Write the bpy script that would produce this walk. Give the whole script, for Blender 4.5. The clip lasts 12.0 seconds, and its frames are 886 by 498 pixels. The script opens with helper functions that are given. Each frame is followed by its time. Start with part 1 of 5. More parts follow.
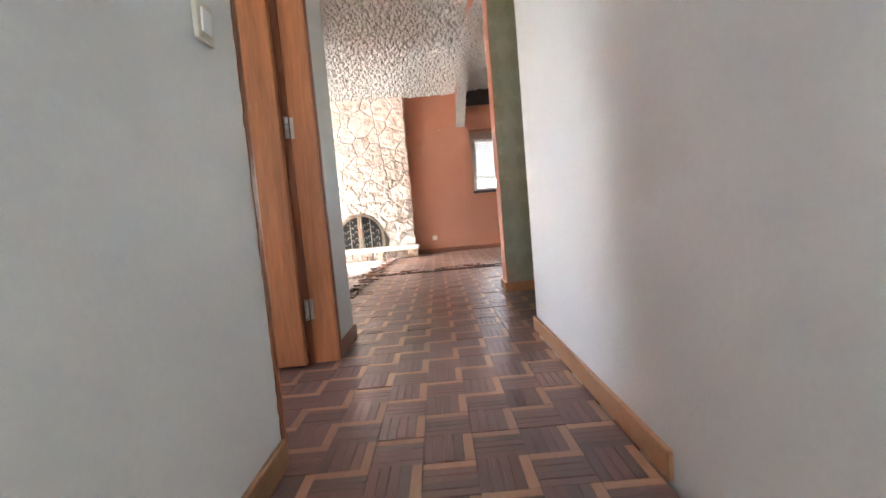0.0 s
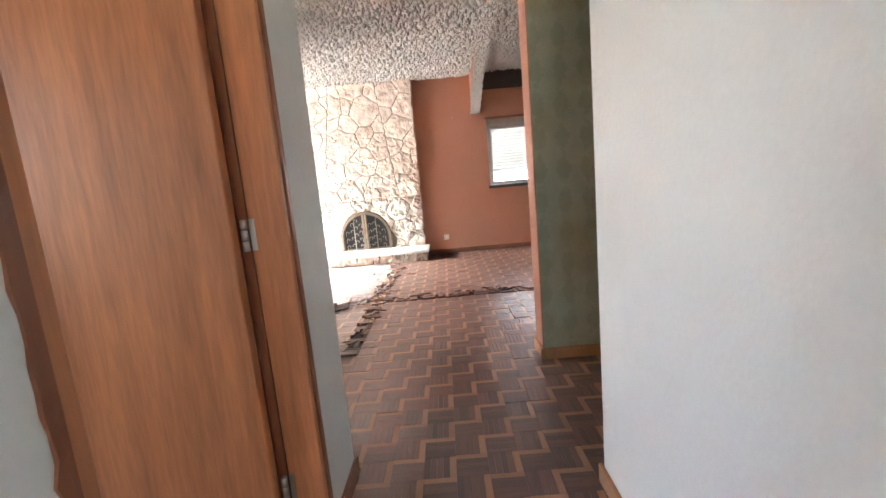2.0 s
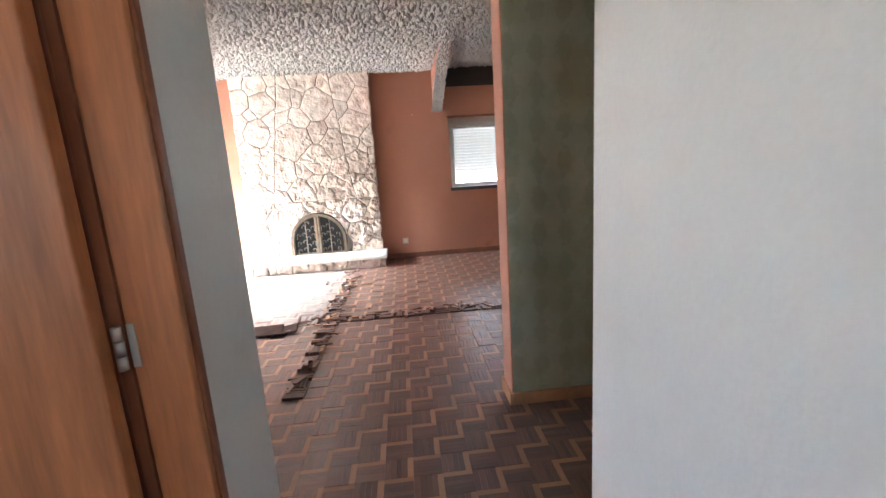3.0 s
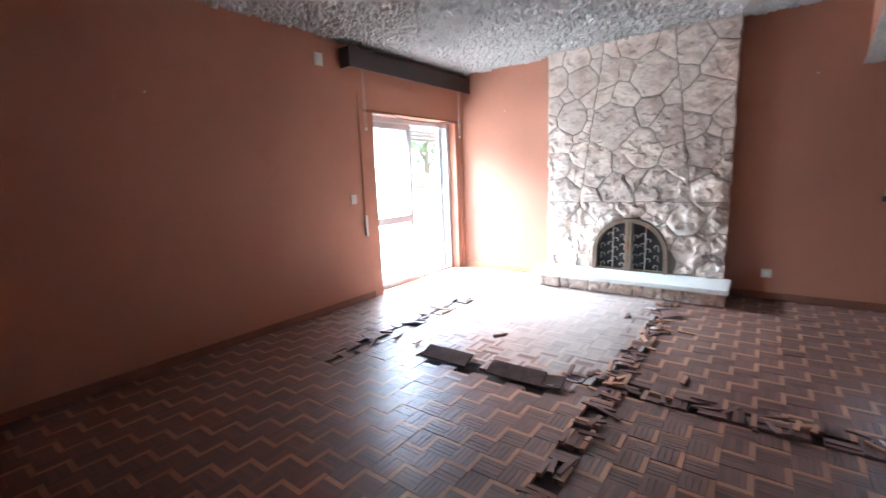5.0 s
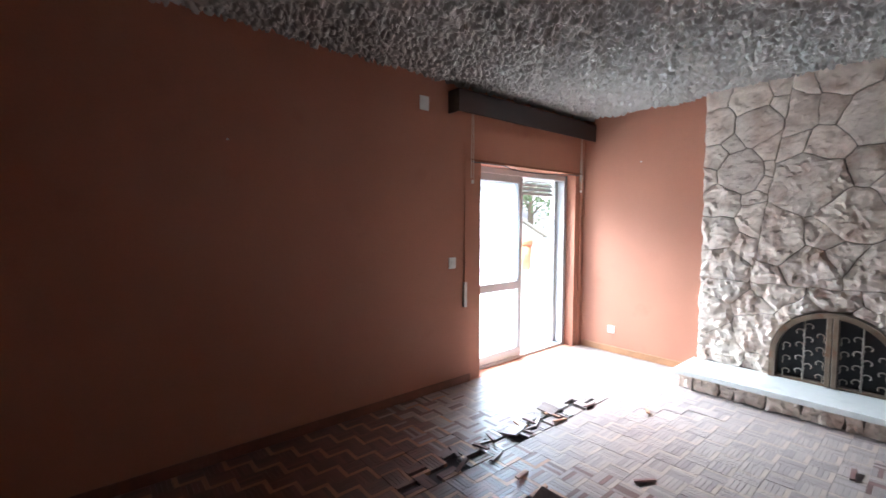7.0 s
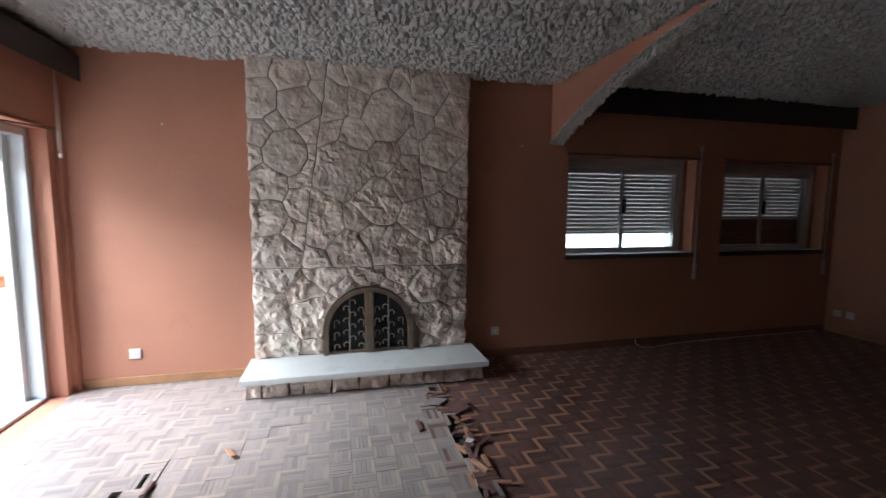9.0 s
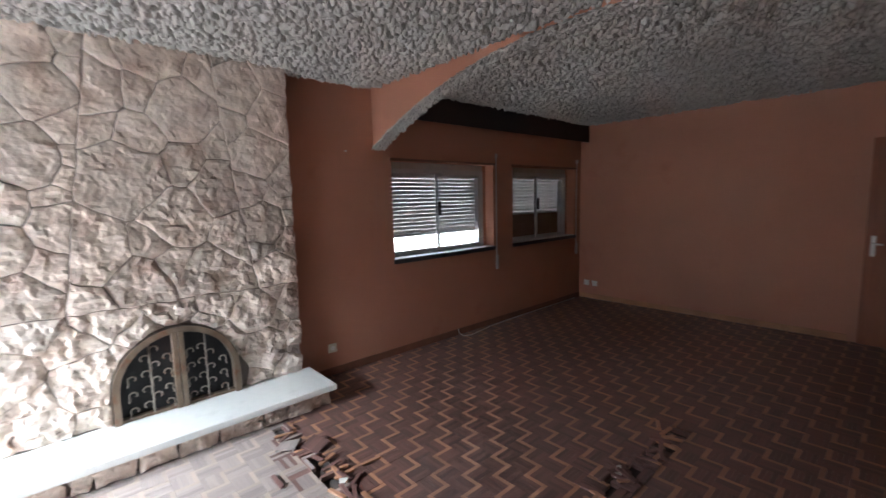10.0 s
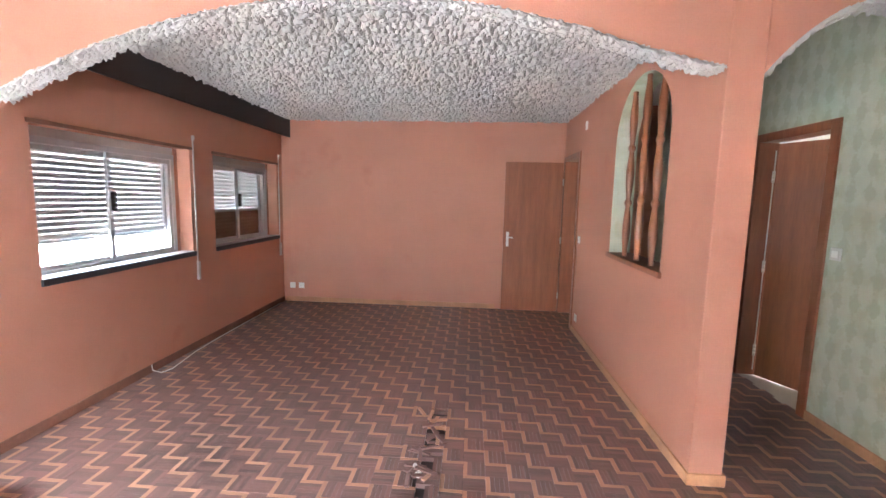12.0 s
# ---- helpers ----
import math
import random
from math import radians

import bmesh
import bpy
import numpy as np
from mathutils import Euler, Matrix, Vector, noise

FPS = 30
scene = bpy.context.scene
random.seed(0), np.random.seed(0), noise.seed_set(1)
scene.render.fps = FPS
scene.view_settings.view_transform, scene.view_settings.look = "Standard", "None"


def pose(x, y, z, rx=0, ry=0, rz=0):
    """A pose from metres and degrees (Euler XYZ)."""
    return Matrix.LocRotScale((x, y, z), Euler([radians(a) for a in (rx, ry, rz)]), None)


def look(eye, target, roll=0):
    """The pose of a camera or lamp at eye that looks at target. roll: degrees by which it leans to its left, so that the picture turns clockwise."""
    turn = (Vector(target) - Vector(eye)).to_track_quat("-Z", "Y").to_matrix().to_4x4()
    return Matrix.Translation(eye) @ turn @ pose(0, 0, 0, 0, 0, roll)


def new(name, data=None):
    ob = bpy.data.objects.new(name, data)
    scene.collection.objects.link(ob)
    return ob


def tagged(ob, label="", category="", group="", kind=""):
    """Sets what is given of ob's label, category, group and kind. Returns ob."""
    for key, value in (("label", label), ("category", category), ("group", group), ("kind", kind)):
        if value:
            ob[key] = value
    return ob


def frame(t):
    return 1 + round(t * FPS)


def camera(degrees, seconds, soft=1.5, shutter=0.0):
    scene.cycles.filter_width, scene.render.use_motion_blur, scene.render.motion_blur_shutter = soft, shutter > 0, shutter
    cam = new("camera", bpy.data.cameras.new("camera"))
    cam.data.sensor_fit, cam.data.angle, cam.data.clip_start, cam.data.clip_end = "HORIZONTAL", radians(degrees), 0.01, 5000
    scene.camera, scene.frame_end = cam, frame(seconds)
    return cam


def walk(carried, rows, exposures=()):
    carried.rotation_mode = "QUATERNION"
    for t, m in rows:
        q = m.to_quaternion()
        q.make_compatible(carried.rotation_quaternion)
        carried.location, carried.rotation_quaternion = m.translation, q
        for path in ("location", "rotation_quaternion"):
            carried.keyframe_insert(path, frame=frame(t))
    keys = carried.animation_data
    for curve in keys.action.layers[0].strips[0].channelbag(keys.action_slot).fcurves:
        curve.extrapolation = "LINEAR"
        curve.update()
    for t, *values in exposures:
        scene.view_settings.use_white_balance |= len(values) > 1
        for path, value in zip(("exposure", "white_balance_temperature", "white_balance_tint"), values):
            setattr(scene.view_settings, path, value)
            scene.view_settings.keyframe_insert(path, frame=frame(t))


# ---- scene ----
cam = camera(92.0, 12.0, shutter=0.2)
PATH = [
    (0, (-0.461, -7.153, 0.571), (-0.446, -5.158, 0.426), -5.0),
    (0.5, (-0.496, -6.979, 0.698), (-0.517, -4.984, 0.556), -5.0),
    (1, (-0.514, -6.848, 0.863), (-0.408, -4.874, 0.559), -2.2),
    (1.5, (-0.458, -6.638, 0.987), (-0.388, -4.67, 0.643), -4.0),
    (2, (-0.5, -6.502, 1.085), (-0.529, -4.526, 0.776), -5.1),
    (2.5, (-0.518, -6.364, 1.246), (-0.367, -4.409, 0.851), -3.5),
    (2.7, (-0.491, -6.3, 1.267), (-0.318, -4.345, 0.879), -3.9),
    (4.3, (-0.491, -5.361, 1.34), (-0.907, -3.438, 0.982), -2.9),
    (4.5, (-0.502, -5.237, 1.315), (-1.114, -3.363, 0.979), -3.6),
    (5, (-0.595, -4.958, 1.272), (-1.781, -3.383, 0.936), -2.3),
    (5.5, (-0.67, -4.811, 1.268), (-2.144, -3.509, 0.906), -2.3),
    (6, (-0.831, -4.729, 1.313), (-2.471, -3.63, 0.993), -1.8),
    (6.5, (-1.001, -4.529, 1.401), (-2.649, -3.411, 1.226), -0.6),
    (6.7, (-1.067, -4.484, 1.413), (-2.694, -3.331, 1.269), -0.3),
    (8.3, (-1.7, -3.976, 1.418), (-2.037, -2.011, 1.249), 0.7),
    (8.5, (-1.72, -3.918, 1.446), (-1.871, -1.932, 1.266), 0.6),
    (9, (-1.977, -3.775, 1.447), (-1.5, -1.843, 1.243), 0.5),
    (9.5, (-2.152, -3.688, 1.512), (-1.297, -1.893, 1.294), 0.0),
    (10, (-2.259, -3.447, 1.564), (-0.93, -1.971, 1.328), -1.4),
    (10.5, (-2.367, -3.25, 1.527), (-0.632, -2.29, 1.263), 1.2),
    (11, (-2.471, -3.094, 1.551), (-0.543, -2.638, 1.275), 1.5),
    (11.5, (-2.379, -2.924, 1.53), (-0.406, -2.71, 1.282), 0.7),
    (12, (-2.278, -2.691, 1.537), (-0.296, -2.561, 1.3), 1.3),
]
EXPOSURES = [(0, 4.75, 6650, 9), (1.5, 4.65, 6700, 9), (2.7, 4.35, 6500, 10), (4.3, 3.45, 5450, 9), (5.0, 3.2, 5550, 9), (5.5, 3.1, 5600, 9), (6.0, 2.6, 5650, 9), (6.5, 2.34, 5700, 9), (8.3, 1.93, 5720, 9),
             (8.6, 1.75, 5900, 10), (9.0, 1.35, 5950, 10), (9.5, 1.7, 5950, 10), (10.0, 2.55, 6000, 10), (10.2, 3.0, 6000, 10), (10.8, 4.35, 6000, 10), (11.2, 4.75, 5850, 9), (12.0, 5.0, 5800, 9)]
walk(cam, [(t, look(eye, target, roll)) for t, eye, target, roll in PATH], EXPOSURES)

# ---------------------------------------------------------------- world and light
world = bpy.data.worlds.new("sky")
scene.world = world
world.use_nodes = True
wn = world.node_tree.nodes
sky = wn.new("ShaderNodeTexSky")
sky.sky_type, sky.sun_disc = "NISHITA", False
sky.sun_elevation, sky.sun_rotation = radians(65), radians(121)
sky.dust_density, sky.air_density = 4.0, 1.0
wn["Background"].inputs[1].default_value = 0.15
world.node_tree.links.new(sky.outputs[0], wn["Background"].inputs[0])


def lamp(name, kind, m, energy, color, **more):
    data = bpy.data.lights.new(name, kind)
    data.energy, data.color = energy, color
    ob = new(name, data)
    ob.matrix_world = m
    return ob, data


_, sun = lamp("sun", "SUN", look((5.0, -3.0, 12.5), (0, 0, 0)), 2.2, (1.0, 0.96, 0.9))
sun.angle = radians(6)
# sky light through the balcony doorway, the two windows and the added, unseen door at the corridor's end
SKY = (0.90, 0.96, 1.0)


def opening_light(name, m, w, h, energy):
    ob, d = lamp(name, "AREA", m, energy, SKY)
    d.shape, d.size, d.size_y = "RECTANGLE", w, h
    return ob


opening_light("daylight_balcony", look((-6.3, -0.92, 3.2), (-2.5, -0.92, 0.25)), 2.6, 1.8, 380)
opening_light("daylight_window", look((0.93, 0.285, 1.45), (0.93, -1.0, 1.45)), 1.3, 0.9, 3.9)
opening_light("daylight_window", look((2.78, 0.285, 1.45), (2.78, -1.0, 1.45)), 1.3, 0.9, 1.8)
opening_light("daylight_side_room", look((-3.52, -6.35, 1.5), (-1.5, -6.0, 1.0)), 1.2, 1.1, 0.4)
opening_light("daylight_corridor", look((-0.49, -8.44, 1.25), (-0.49, -7.0, 1.2)), 0.8, 1.9, 0.13)
opening_light("daylight_small_room", look((3.36, -6.2, 1.5), (1.5, -5.9, 1.1)), 0.9, 1.0, 1.2)


# ---------------------------------------------------------------- materials
def mat(name, base, rough=0.6, vary=0.18, scale=3.0, fine=60.0, bump=0.12, metal=0.0, per="", spec=0.5, stain=None, stretch=(1, 1, 1), coords="Object"):
    """A procedural surface: broad patches, fine grain, a stain colour where given, relief, and a tint per piece."""
    m = bpy.data.materials.new(name)
    m.use_nodes = True
    nt = m.node_tree
    n, l = nt.nodes, nt.links
    p = n["Principled BSDF"]
    co = n.new("ShaderNodeTexCoord")
    mp = n.new("ShaderNodeMapping")
    mp.inputs["Scale"].default_value = stretch
    l.new(co.outputs[coords], mp.inputs[0])
    a, b = n.new("ShaderNodeTexNoise"), n.new("ShaderNodeTexNoise")
    for t, s, d in ((a, scale, 5), (b, fine, 3)):
        t.inputs["Scale"].default_value, t.inputs["Detail"].default_value = s, d
        l.new(mp.outputs[0], t.inputs["Vector"])
    add = n.new("ShaderNodeMath")
    add.operation = "MULTIPLY_ADD"
    l.new(b.outputs[0], add.inputs[0])
    add.inputs[1].default_value = 0.45
    l.new(a.outputs[0], add.inputs[2])
    last = add.outputs[0]
    if per:
        src = n.new("ShaderNodeObjectInfo") if per == "object" else n.new("ShaderNodeNewGeometry")
        mix = n.new("ShaderNodeMath")
        mix.operation = "MULTIPLY_ADD"
        l.new(src.outputs["Random" if per == "object" else "Random Per Island"], mix.inputs[0])
        mix.inputs[1].default_value = 0.7
        l.new(last, mix.inputs[2])
        last = mix.outputs[0]
    ramp = n.new("ShaderNodeMapRange")
    ramp.inputs[1].default_value, ramp.inputs[2].default_value = 0.45, (1.0 if not per else 1.55)
    l.new(last, ramp.inputs[0])
    mixc = n.new("ShaderNodeMix")
    mixc.data_type = "RGBA"
    mixc.inputs[6].default_value = (*[c * (1 - vary) for c in base], 1)
    mixc.inputs[7].default_value = (*[min(1, c * (1 + vary)) for c in base], 1)
    l.new(ramp.outputs[0], mixc.inputs[0])
    color = mixc.outputs[2]
    if stain:
        st, lo, hi, sc = stain
        sn = n.new("ShaderNodeTexNoise")
        sn.inputs["Scale"].default_value, sn.inputs["Detail"].default_value = sc, 6
        l.new(co.outputs[coords], sn.inputs["Vector"])
        sr = n.new("ShaderNodeMapRange")
        sr.inputs[1].default_value, sr.inputs[2].default_value = lo, hi
        l.new(sn.outputs[0], sr.inputs[0])
        sm = n.new("ShaderNodeMix")
        sm.data_type = "RGBA"
        l.new(sr.outputs[0], sm.inputs[0])
        l.new(color, sm.inputs[6])
        sm.inputs[7].default_value = (*st, 1)
        color = sm.outputs[2]
    l.new(color, p.inputs["Base Color"])
    rr = n.new("ShaderNodeMapRange")
    rr.inputs[3].default_value, rr.inputs[4].default_value = max(0.05, rough - 0.1), min(1, rough + 0.12)
    l.new(a.outputs[0], rr.inputs[0])
    l.new(rr.outputs[0], p.inputs["Roughness"])
    p.inputs["Metallic"].default_value = metal
    p.inputs["Specular IOR Level"].default_value = spec
    if bump:
        bp = n.new("ShaderNodeBump")
        bp.inputs["Strength"].default_value, bp.inputs["Distance"].default_value = bump, 0.01
        l.new(b.outputs[0], bp.inputs["Height"])
        l.new(bp.outputs[0], p.inputs["Normal"])
    return m


SALMON = mat("salmon_paint", (0.45, 0.207, 0.134), 0.66, 0.08, 1.2, 90, 0.10, spec=0.28, stain=((0.37, 0.135, 0.085), 0.62, 0.9, 2.3))
WHITE = mat("white_paint", (0.66, 0.655, 0.625), 0.6, 0.05, 1.0, 70, 0.12, spec=0.35, stain=((0.54, 0.525, 0.48), 0.56, 0.9, 2.2))
PLASTER = mat("plaster", (0.70, 0.68, 0.64), 0.85, 0.08, 2.0, 40, 0.2)
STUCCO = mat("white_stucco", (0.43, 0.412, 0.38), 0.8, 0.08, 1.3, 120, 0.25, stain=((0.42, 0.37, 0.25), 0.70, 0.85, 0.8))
SUBFLOOR = mat("dusty_screed", (0.075, 0.064, 0.06), 0.9, 0.25, 6, 90, 0.3)
DOORWOOD = mat("orange_veneer", (0.52, 0.195, 0.078), 0.36, 0.34, 2.2, 14, 0.04, stretch=(7, 7, 0.7), spec=0.45)
BROWNWOOD = mat("brown_veneer", (0.245, 0.083, 0.036), 0.42, 0.22, 2.2, 14, 0.04, stretch=(7, 7, 0.7), spec=0.4)
BASEWOOD = mat("baseboard_wood", (0.40, 0.20, 0.095), 0.5, 0.25, 5, 50, 0.06)
DARKBASE = mat("dark_baseboard_wood", (0.20, 0.085, 0.05), 0.5, 0.25, 5, 50, 0.06)
DARKWOOD = mat("dark_stained_wood", (0.030, 0.017, 0.014), 0.5, 0.3, 3, 40, 0.08, stretch=(1, 1, 5))
TURNED = mat("turned_wood", (0.22, 0.075, 0.03), 0.3, 0.25, 4, 30, 0.05, stretch=(6, 6, 1))
ALU = mat("grey_aluminium", (0.55, 0.56, 0.56), 0.4, 0.05, 4, 200, 0.02, metal=0.55)
STEEL = mat("steel", (0.6, 0.58, 0.54), 0.32, 0.08, 20, 200, 0.02, metal=1.0)
IRON = mat("wrought_iron", (0.30, 0.26, 0.22), 0.55, 0.35, 12, 150, 0.1, metal=0.6, stain=((0.22, 0.11, 0.06), 0.55, 0.75, 14))
FIREFRAME = mat("worn_brass_paint", (0.19, 0.14, 0.10), 0.5, 0.25, 9, 100, 0.08, metal=0.35, stain=((0.20, 0.09, 0.045), 0.55, 0.72, 11))
SOOT = mat("soot", (0.018, 0.018, 0.019), 0.75, 0.3, 8, 60, 0.1)
MARBLE = mat("pale_marble", (0.72, 0.73, 0.70), 0.32, 0.07, 2.5, 30, 0.02, stain=((0.52, 0.53, 0.51), 0.6, 0.8, 4.5))
MORTAR = mat("grey_mortar", (0.19, 0.155, 0.13), 0.95, 0.2, 8, 80, 0.3)
PLASTIC = mat("white_plastic", (0.74, 0.73, 0.69), 0.4, 0.03, 4, 80, 0.0)
SLATMAT = mat("shutter_slat", (0.50, 0.47, 0.43), 0.55, 0.08, 6, 60, 0.03)
_n, _l = SLATMAT.node_tree.nodes, SLATMAT.node_tree.links
_t, _m = _n.new("ShaderNodeBsdfTranslucent"), _n.new("ShaderNodeMixShader")
_t.inputs[0].default_value = (0.55, 0.47, 0.38, 1)
_m.inputs[0].default_value = 0.011
_l.new(_n["Principled BSDF"].outputs[0], _m.inputs[1])
_l.new(_t.outputs[0], _m.inputs[2])
_l.new(_m.outputs[0], _n["Material Output"].inputs[0])
# dark brown copy of the slat for shut rows, lack of daylight in its colour
UNLITSLAT = mat("unlit_shutter_slat", (0.20, 0.105, 0.065), 0.5, 0.12, 6, 60, 0.03)
SILL = mat("dark_slate_sill", (0.045, 0.042, 0.046), 0.45, 0.25, 7, 60, 0.08)
CORD = mat("cord", (0.62, 0.58, 0.5), 0.8, 0.08, 20, 200, 0.0)
TAPE = mat("grey_strap", (0.52, 0.48, 0.45), 0.75, 0.1, 20, 200, 0.1)
CLAY = mat("terracotta", (0.42, 0.15, 0.075), 0.8, 0.2, 6, 40, 0.2)
OUTWALL = mat("limewash", (0.78, 0.77, 0.74), 0.9, 0.06, 1.5, 30, 0.2)
EARTH = mat("dry_earth", (0.34, 0.32, 0.27), 0.95, 0.2, 0.8, 9, 0.4)
TERRACE = mat("terrace_tile", (0.44, 0.425, 0.40), 0.6, 0.1, 2, 30, 0.1, stain=((0.42, 0.4, 0.36), 0.55, 0.8, 1.5))
LEAF = mat("foliage", (0.075, 0.125, 0.04), 0.6, 0.45, 2, 30, 0.0, per="island")
BARK = mat("bark", (0.13, 0.10, 0.07), 0.9, 0.3, 6, 40, 0.5)
CREAM = mat("cream_plastic", (0.60, 0.55, 0.43), 0.45, 0.05, 4, 80, 0.0)
UNDERSIDE = mat("block_underside", (0.10, 0.064, 0.056), 0.9, 0.3, 9, 80, 0.2, spec=0.1)
PALEFLOOR = mat("pale_tile", (0.52, 0.47, 0.38), 0.5, 0.08, 2, 30, 0.03)


def stone_mat():
    m = mat("cleft_limestone", (0.71, 0.61, 0.525), 0.85, 0.3, 7, 38, 0.5, per="object", stain=((0.47, 0.335, 0.26), 0.48, 0.76, 6.5))
    return m


STONE = stone_mat()


def parquet_mat(name, base, vary, lift):
    """Oiled strips with grain along their length, a tint per strip, scuffs and a film of dust."""
    m = bpy.data.materials.new(name)
    m.use_nodes = True
    nt = m.node_tree
    n, l = nt.nodes, nt.links
    p = n["Principled BSDF"]
    uv = n.new("ShaderNodeUVMap")
    mp = n.new("ShaderNodeMapping")
    mp.inputs["Scale"].default_value = (10, 260, 1)
    l.new(uv.outputs[0], mp.inputs[0])
    g = n.new("ShaderNodeTexNoise")
    g.inputs["Scale"].default_value, g.inputs["Detail"].default_value = 1.0, 4
    l.new(mp.outputs[0], g.inputs["Vector"])
    isl = n.new("ShaderNodeNewGeometry")
    co = n.new("ShaderNodeTexCoord")
    k = n.new("ShaderNodeMath")
    k.operation = "MULTIPLY_ADD"
    l.new(isl.outputs["Random Per Island"], k.inputs[0])
    k.inputs[1].default_value = 0.75
    l.new(g.outputs[0], k.inputs[2])
    r = n.new("ShaderNodeMapRange")
    r.inputs[1].default_value, r.inputs[2].default_value = 0.3, 1.35
    l.new(k.outputs[0], r.inputs[0])
    c = n.new("ShaderNodeMix")
    c.data_type = "RGBA"
    c.inputs[6].default_value = (*[x * (1 - vary) for x in base], 1)
    c.inputs[7].default_value = (*[x * (1 + vary) for x in base], 1)
    l.new(r.outputs[0], c.inputs[0])
    d1 = n.new("ShaderNodeTexNoise")
    d1.inputs["Scale"].default_value, d1.inputs["Detail"].default_value = 0.9, 5
    l.new(co.outputs["Object"], d1.inputs["Vector"])
    dr = n.new("ShaderNodeMapRange")
    dr.inputs[1].default_value, dr.inputs[2].default_value, dr.inputs[3].default_value, dr.inputs[4].default_value = 0.1, 0.95, lift * 0.4, lift
    l.new(d1.outputs[0], dr.inputs[0])
    dust = n.new("ShaderNodeMix")
    dust.data_type = "RGBA"
    l.new(dr.outputs[0], dust.inputs[0])
    l.new(c.outputs[2], dust.inputs[6])
    dust.inputs[7].default_value = (0.45, 0.405, 0.38, 1)
    # pale scratches along the grain, in worn patches
    ms = n.new("ShaderNodeMapping")
    ms.inputs["Scale"].default_value = (9, 330, 1)
    l.new(uv.outputs[0], ms.inputs[0])
    sc = n.new("ShaderNodeTexNoise")
    sc.inputs["Scale"].default_value, sc.inputs["Detail"].default_value = 1.0, 1
    l.new(ms.outputs[0], sc.inputs["Vector"])
    sr = n.new("ShaderNodeMapRange")
    sr.inputs[1].default_value, sr.inputs[2].default_value = 0.66, 0.72
    l.new(sc.outputs[0], sr.inputs[0])
    wp = n.new("ShaderNodeTexNoise")
    wp.inputs["Scale"].default_value, wp.inputs["Detail"].default_value = 3.1, 4
    l.new(co.outputs["Object"], wp.inputs["Vector"])
    wr = n.new("ShaderNodeMapRange")
    wr.inputs[1].default_value, wr.inputs[2].default_value, wr.inputs[4].default_value = 0.30, 0.80, 0.5
    l.new(wp.outputs[0], wr.inputs[0])
    sm = n.new("ShaderNodeMath")
    sm.operation = "MULTIPLY"
    l.new(sr.outputs[0], sm.inputs[0])
    l.new(wr.outputs[0], sm.inputs[1])
    worn = n.new("ShaderNodeMix")
    worn.data_type = "RGBA"
    l.new(sm.outputs[0], worn.inputs[0])
    l.new(dust.outputs[2], worn.inputs[6])
    worn.inputs[7].default_value = (0.52, 0.47, 0.44, 1)
    l.new(worn.outputs[2], p.inputs["Base Color"])
    rr = n.new("ShaderNodeMapRange")
    rr.inputs[1].default_value, rr.inputs[2].default_value, rr.inputs[3].default_value, rr.inputs[4].default_value = 0.1, 0.9, 0.285, 0.44
    l.new(d1.outputs[0], rr.inputs[0])
    l.new(rr.outputs[0], p.inputs["Roughness"])
    p.inputs["Specular IOR Level"].default_value = 0.7
    bp = n.new("ShaderNodeBump")
    bp.inputs["Strength"].default_value, bp.inputs["Distance"].default_value = 0.15, 0.002
    l.new(g.outputs[0], bp.inputs["Height"])
    l.new(bp.outputs[0], p.inputs["Normal"])
    return m


PARQUET = parquet_mat("dark_parquet", (0.122, 0.049, 0.039), 0.5, 0.15)
LIGHTPARQUET = parquet_mat("light_parquet", (0.41, 0.205, 0.105), 0.28, 0.15)
# dusty strips near the balcony door, the glare on them put into the colour
DUSTGLARE = parquet_mat("dust_glare_parquet", (0.25, 0.20, 0.18), 0.55, 0.5)
LIGHTDUSTGLARE = parquet_mat("dust_glare_light_parquet", (0.38, 0.29, 0.225), 0.3, 0.5)


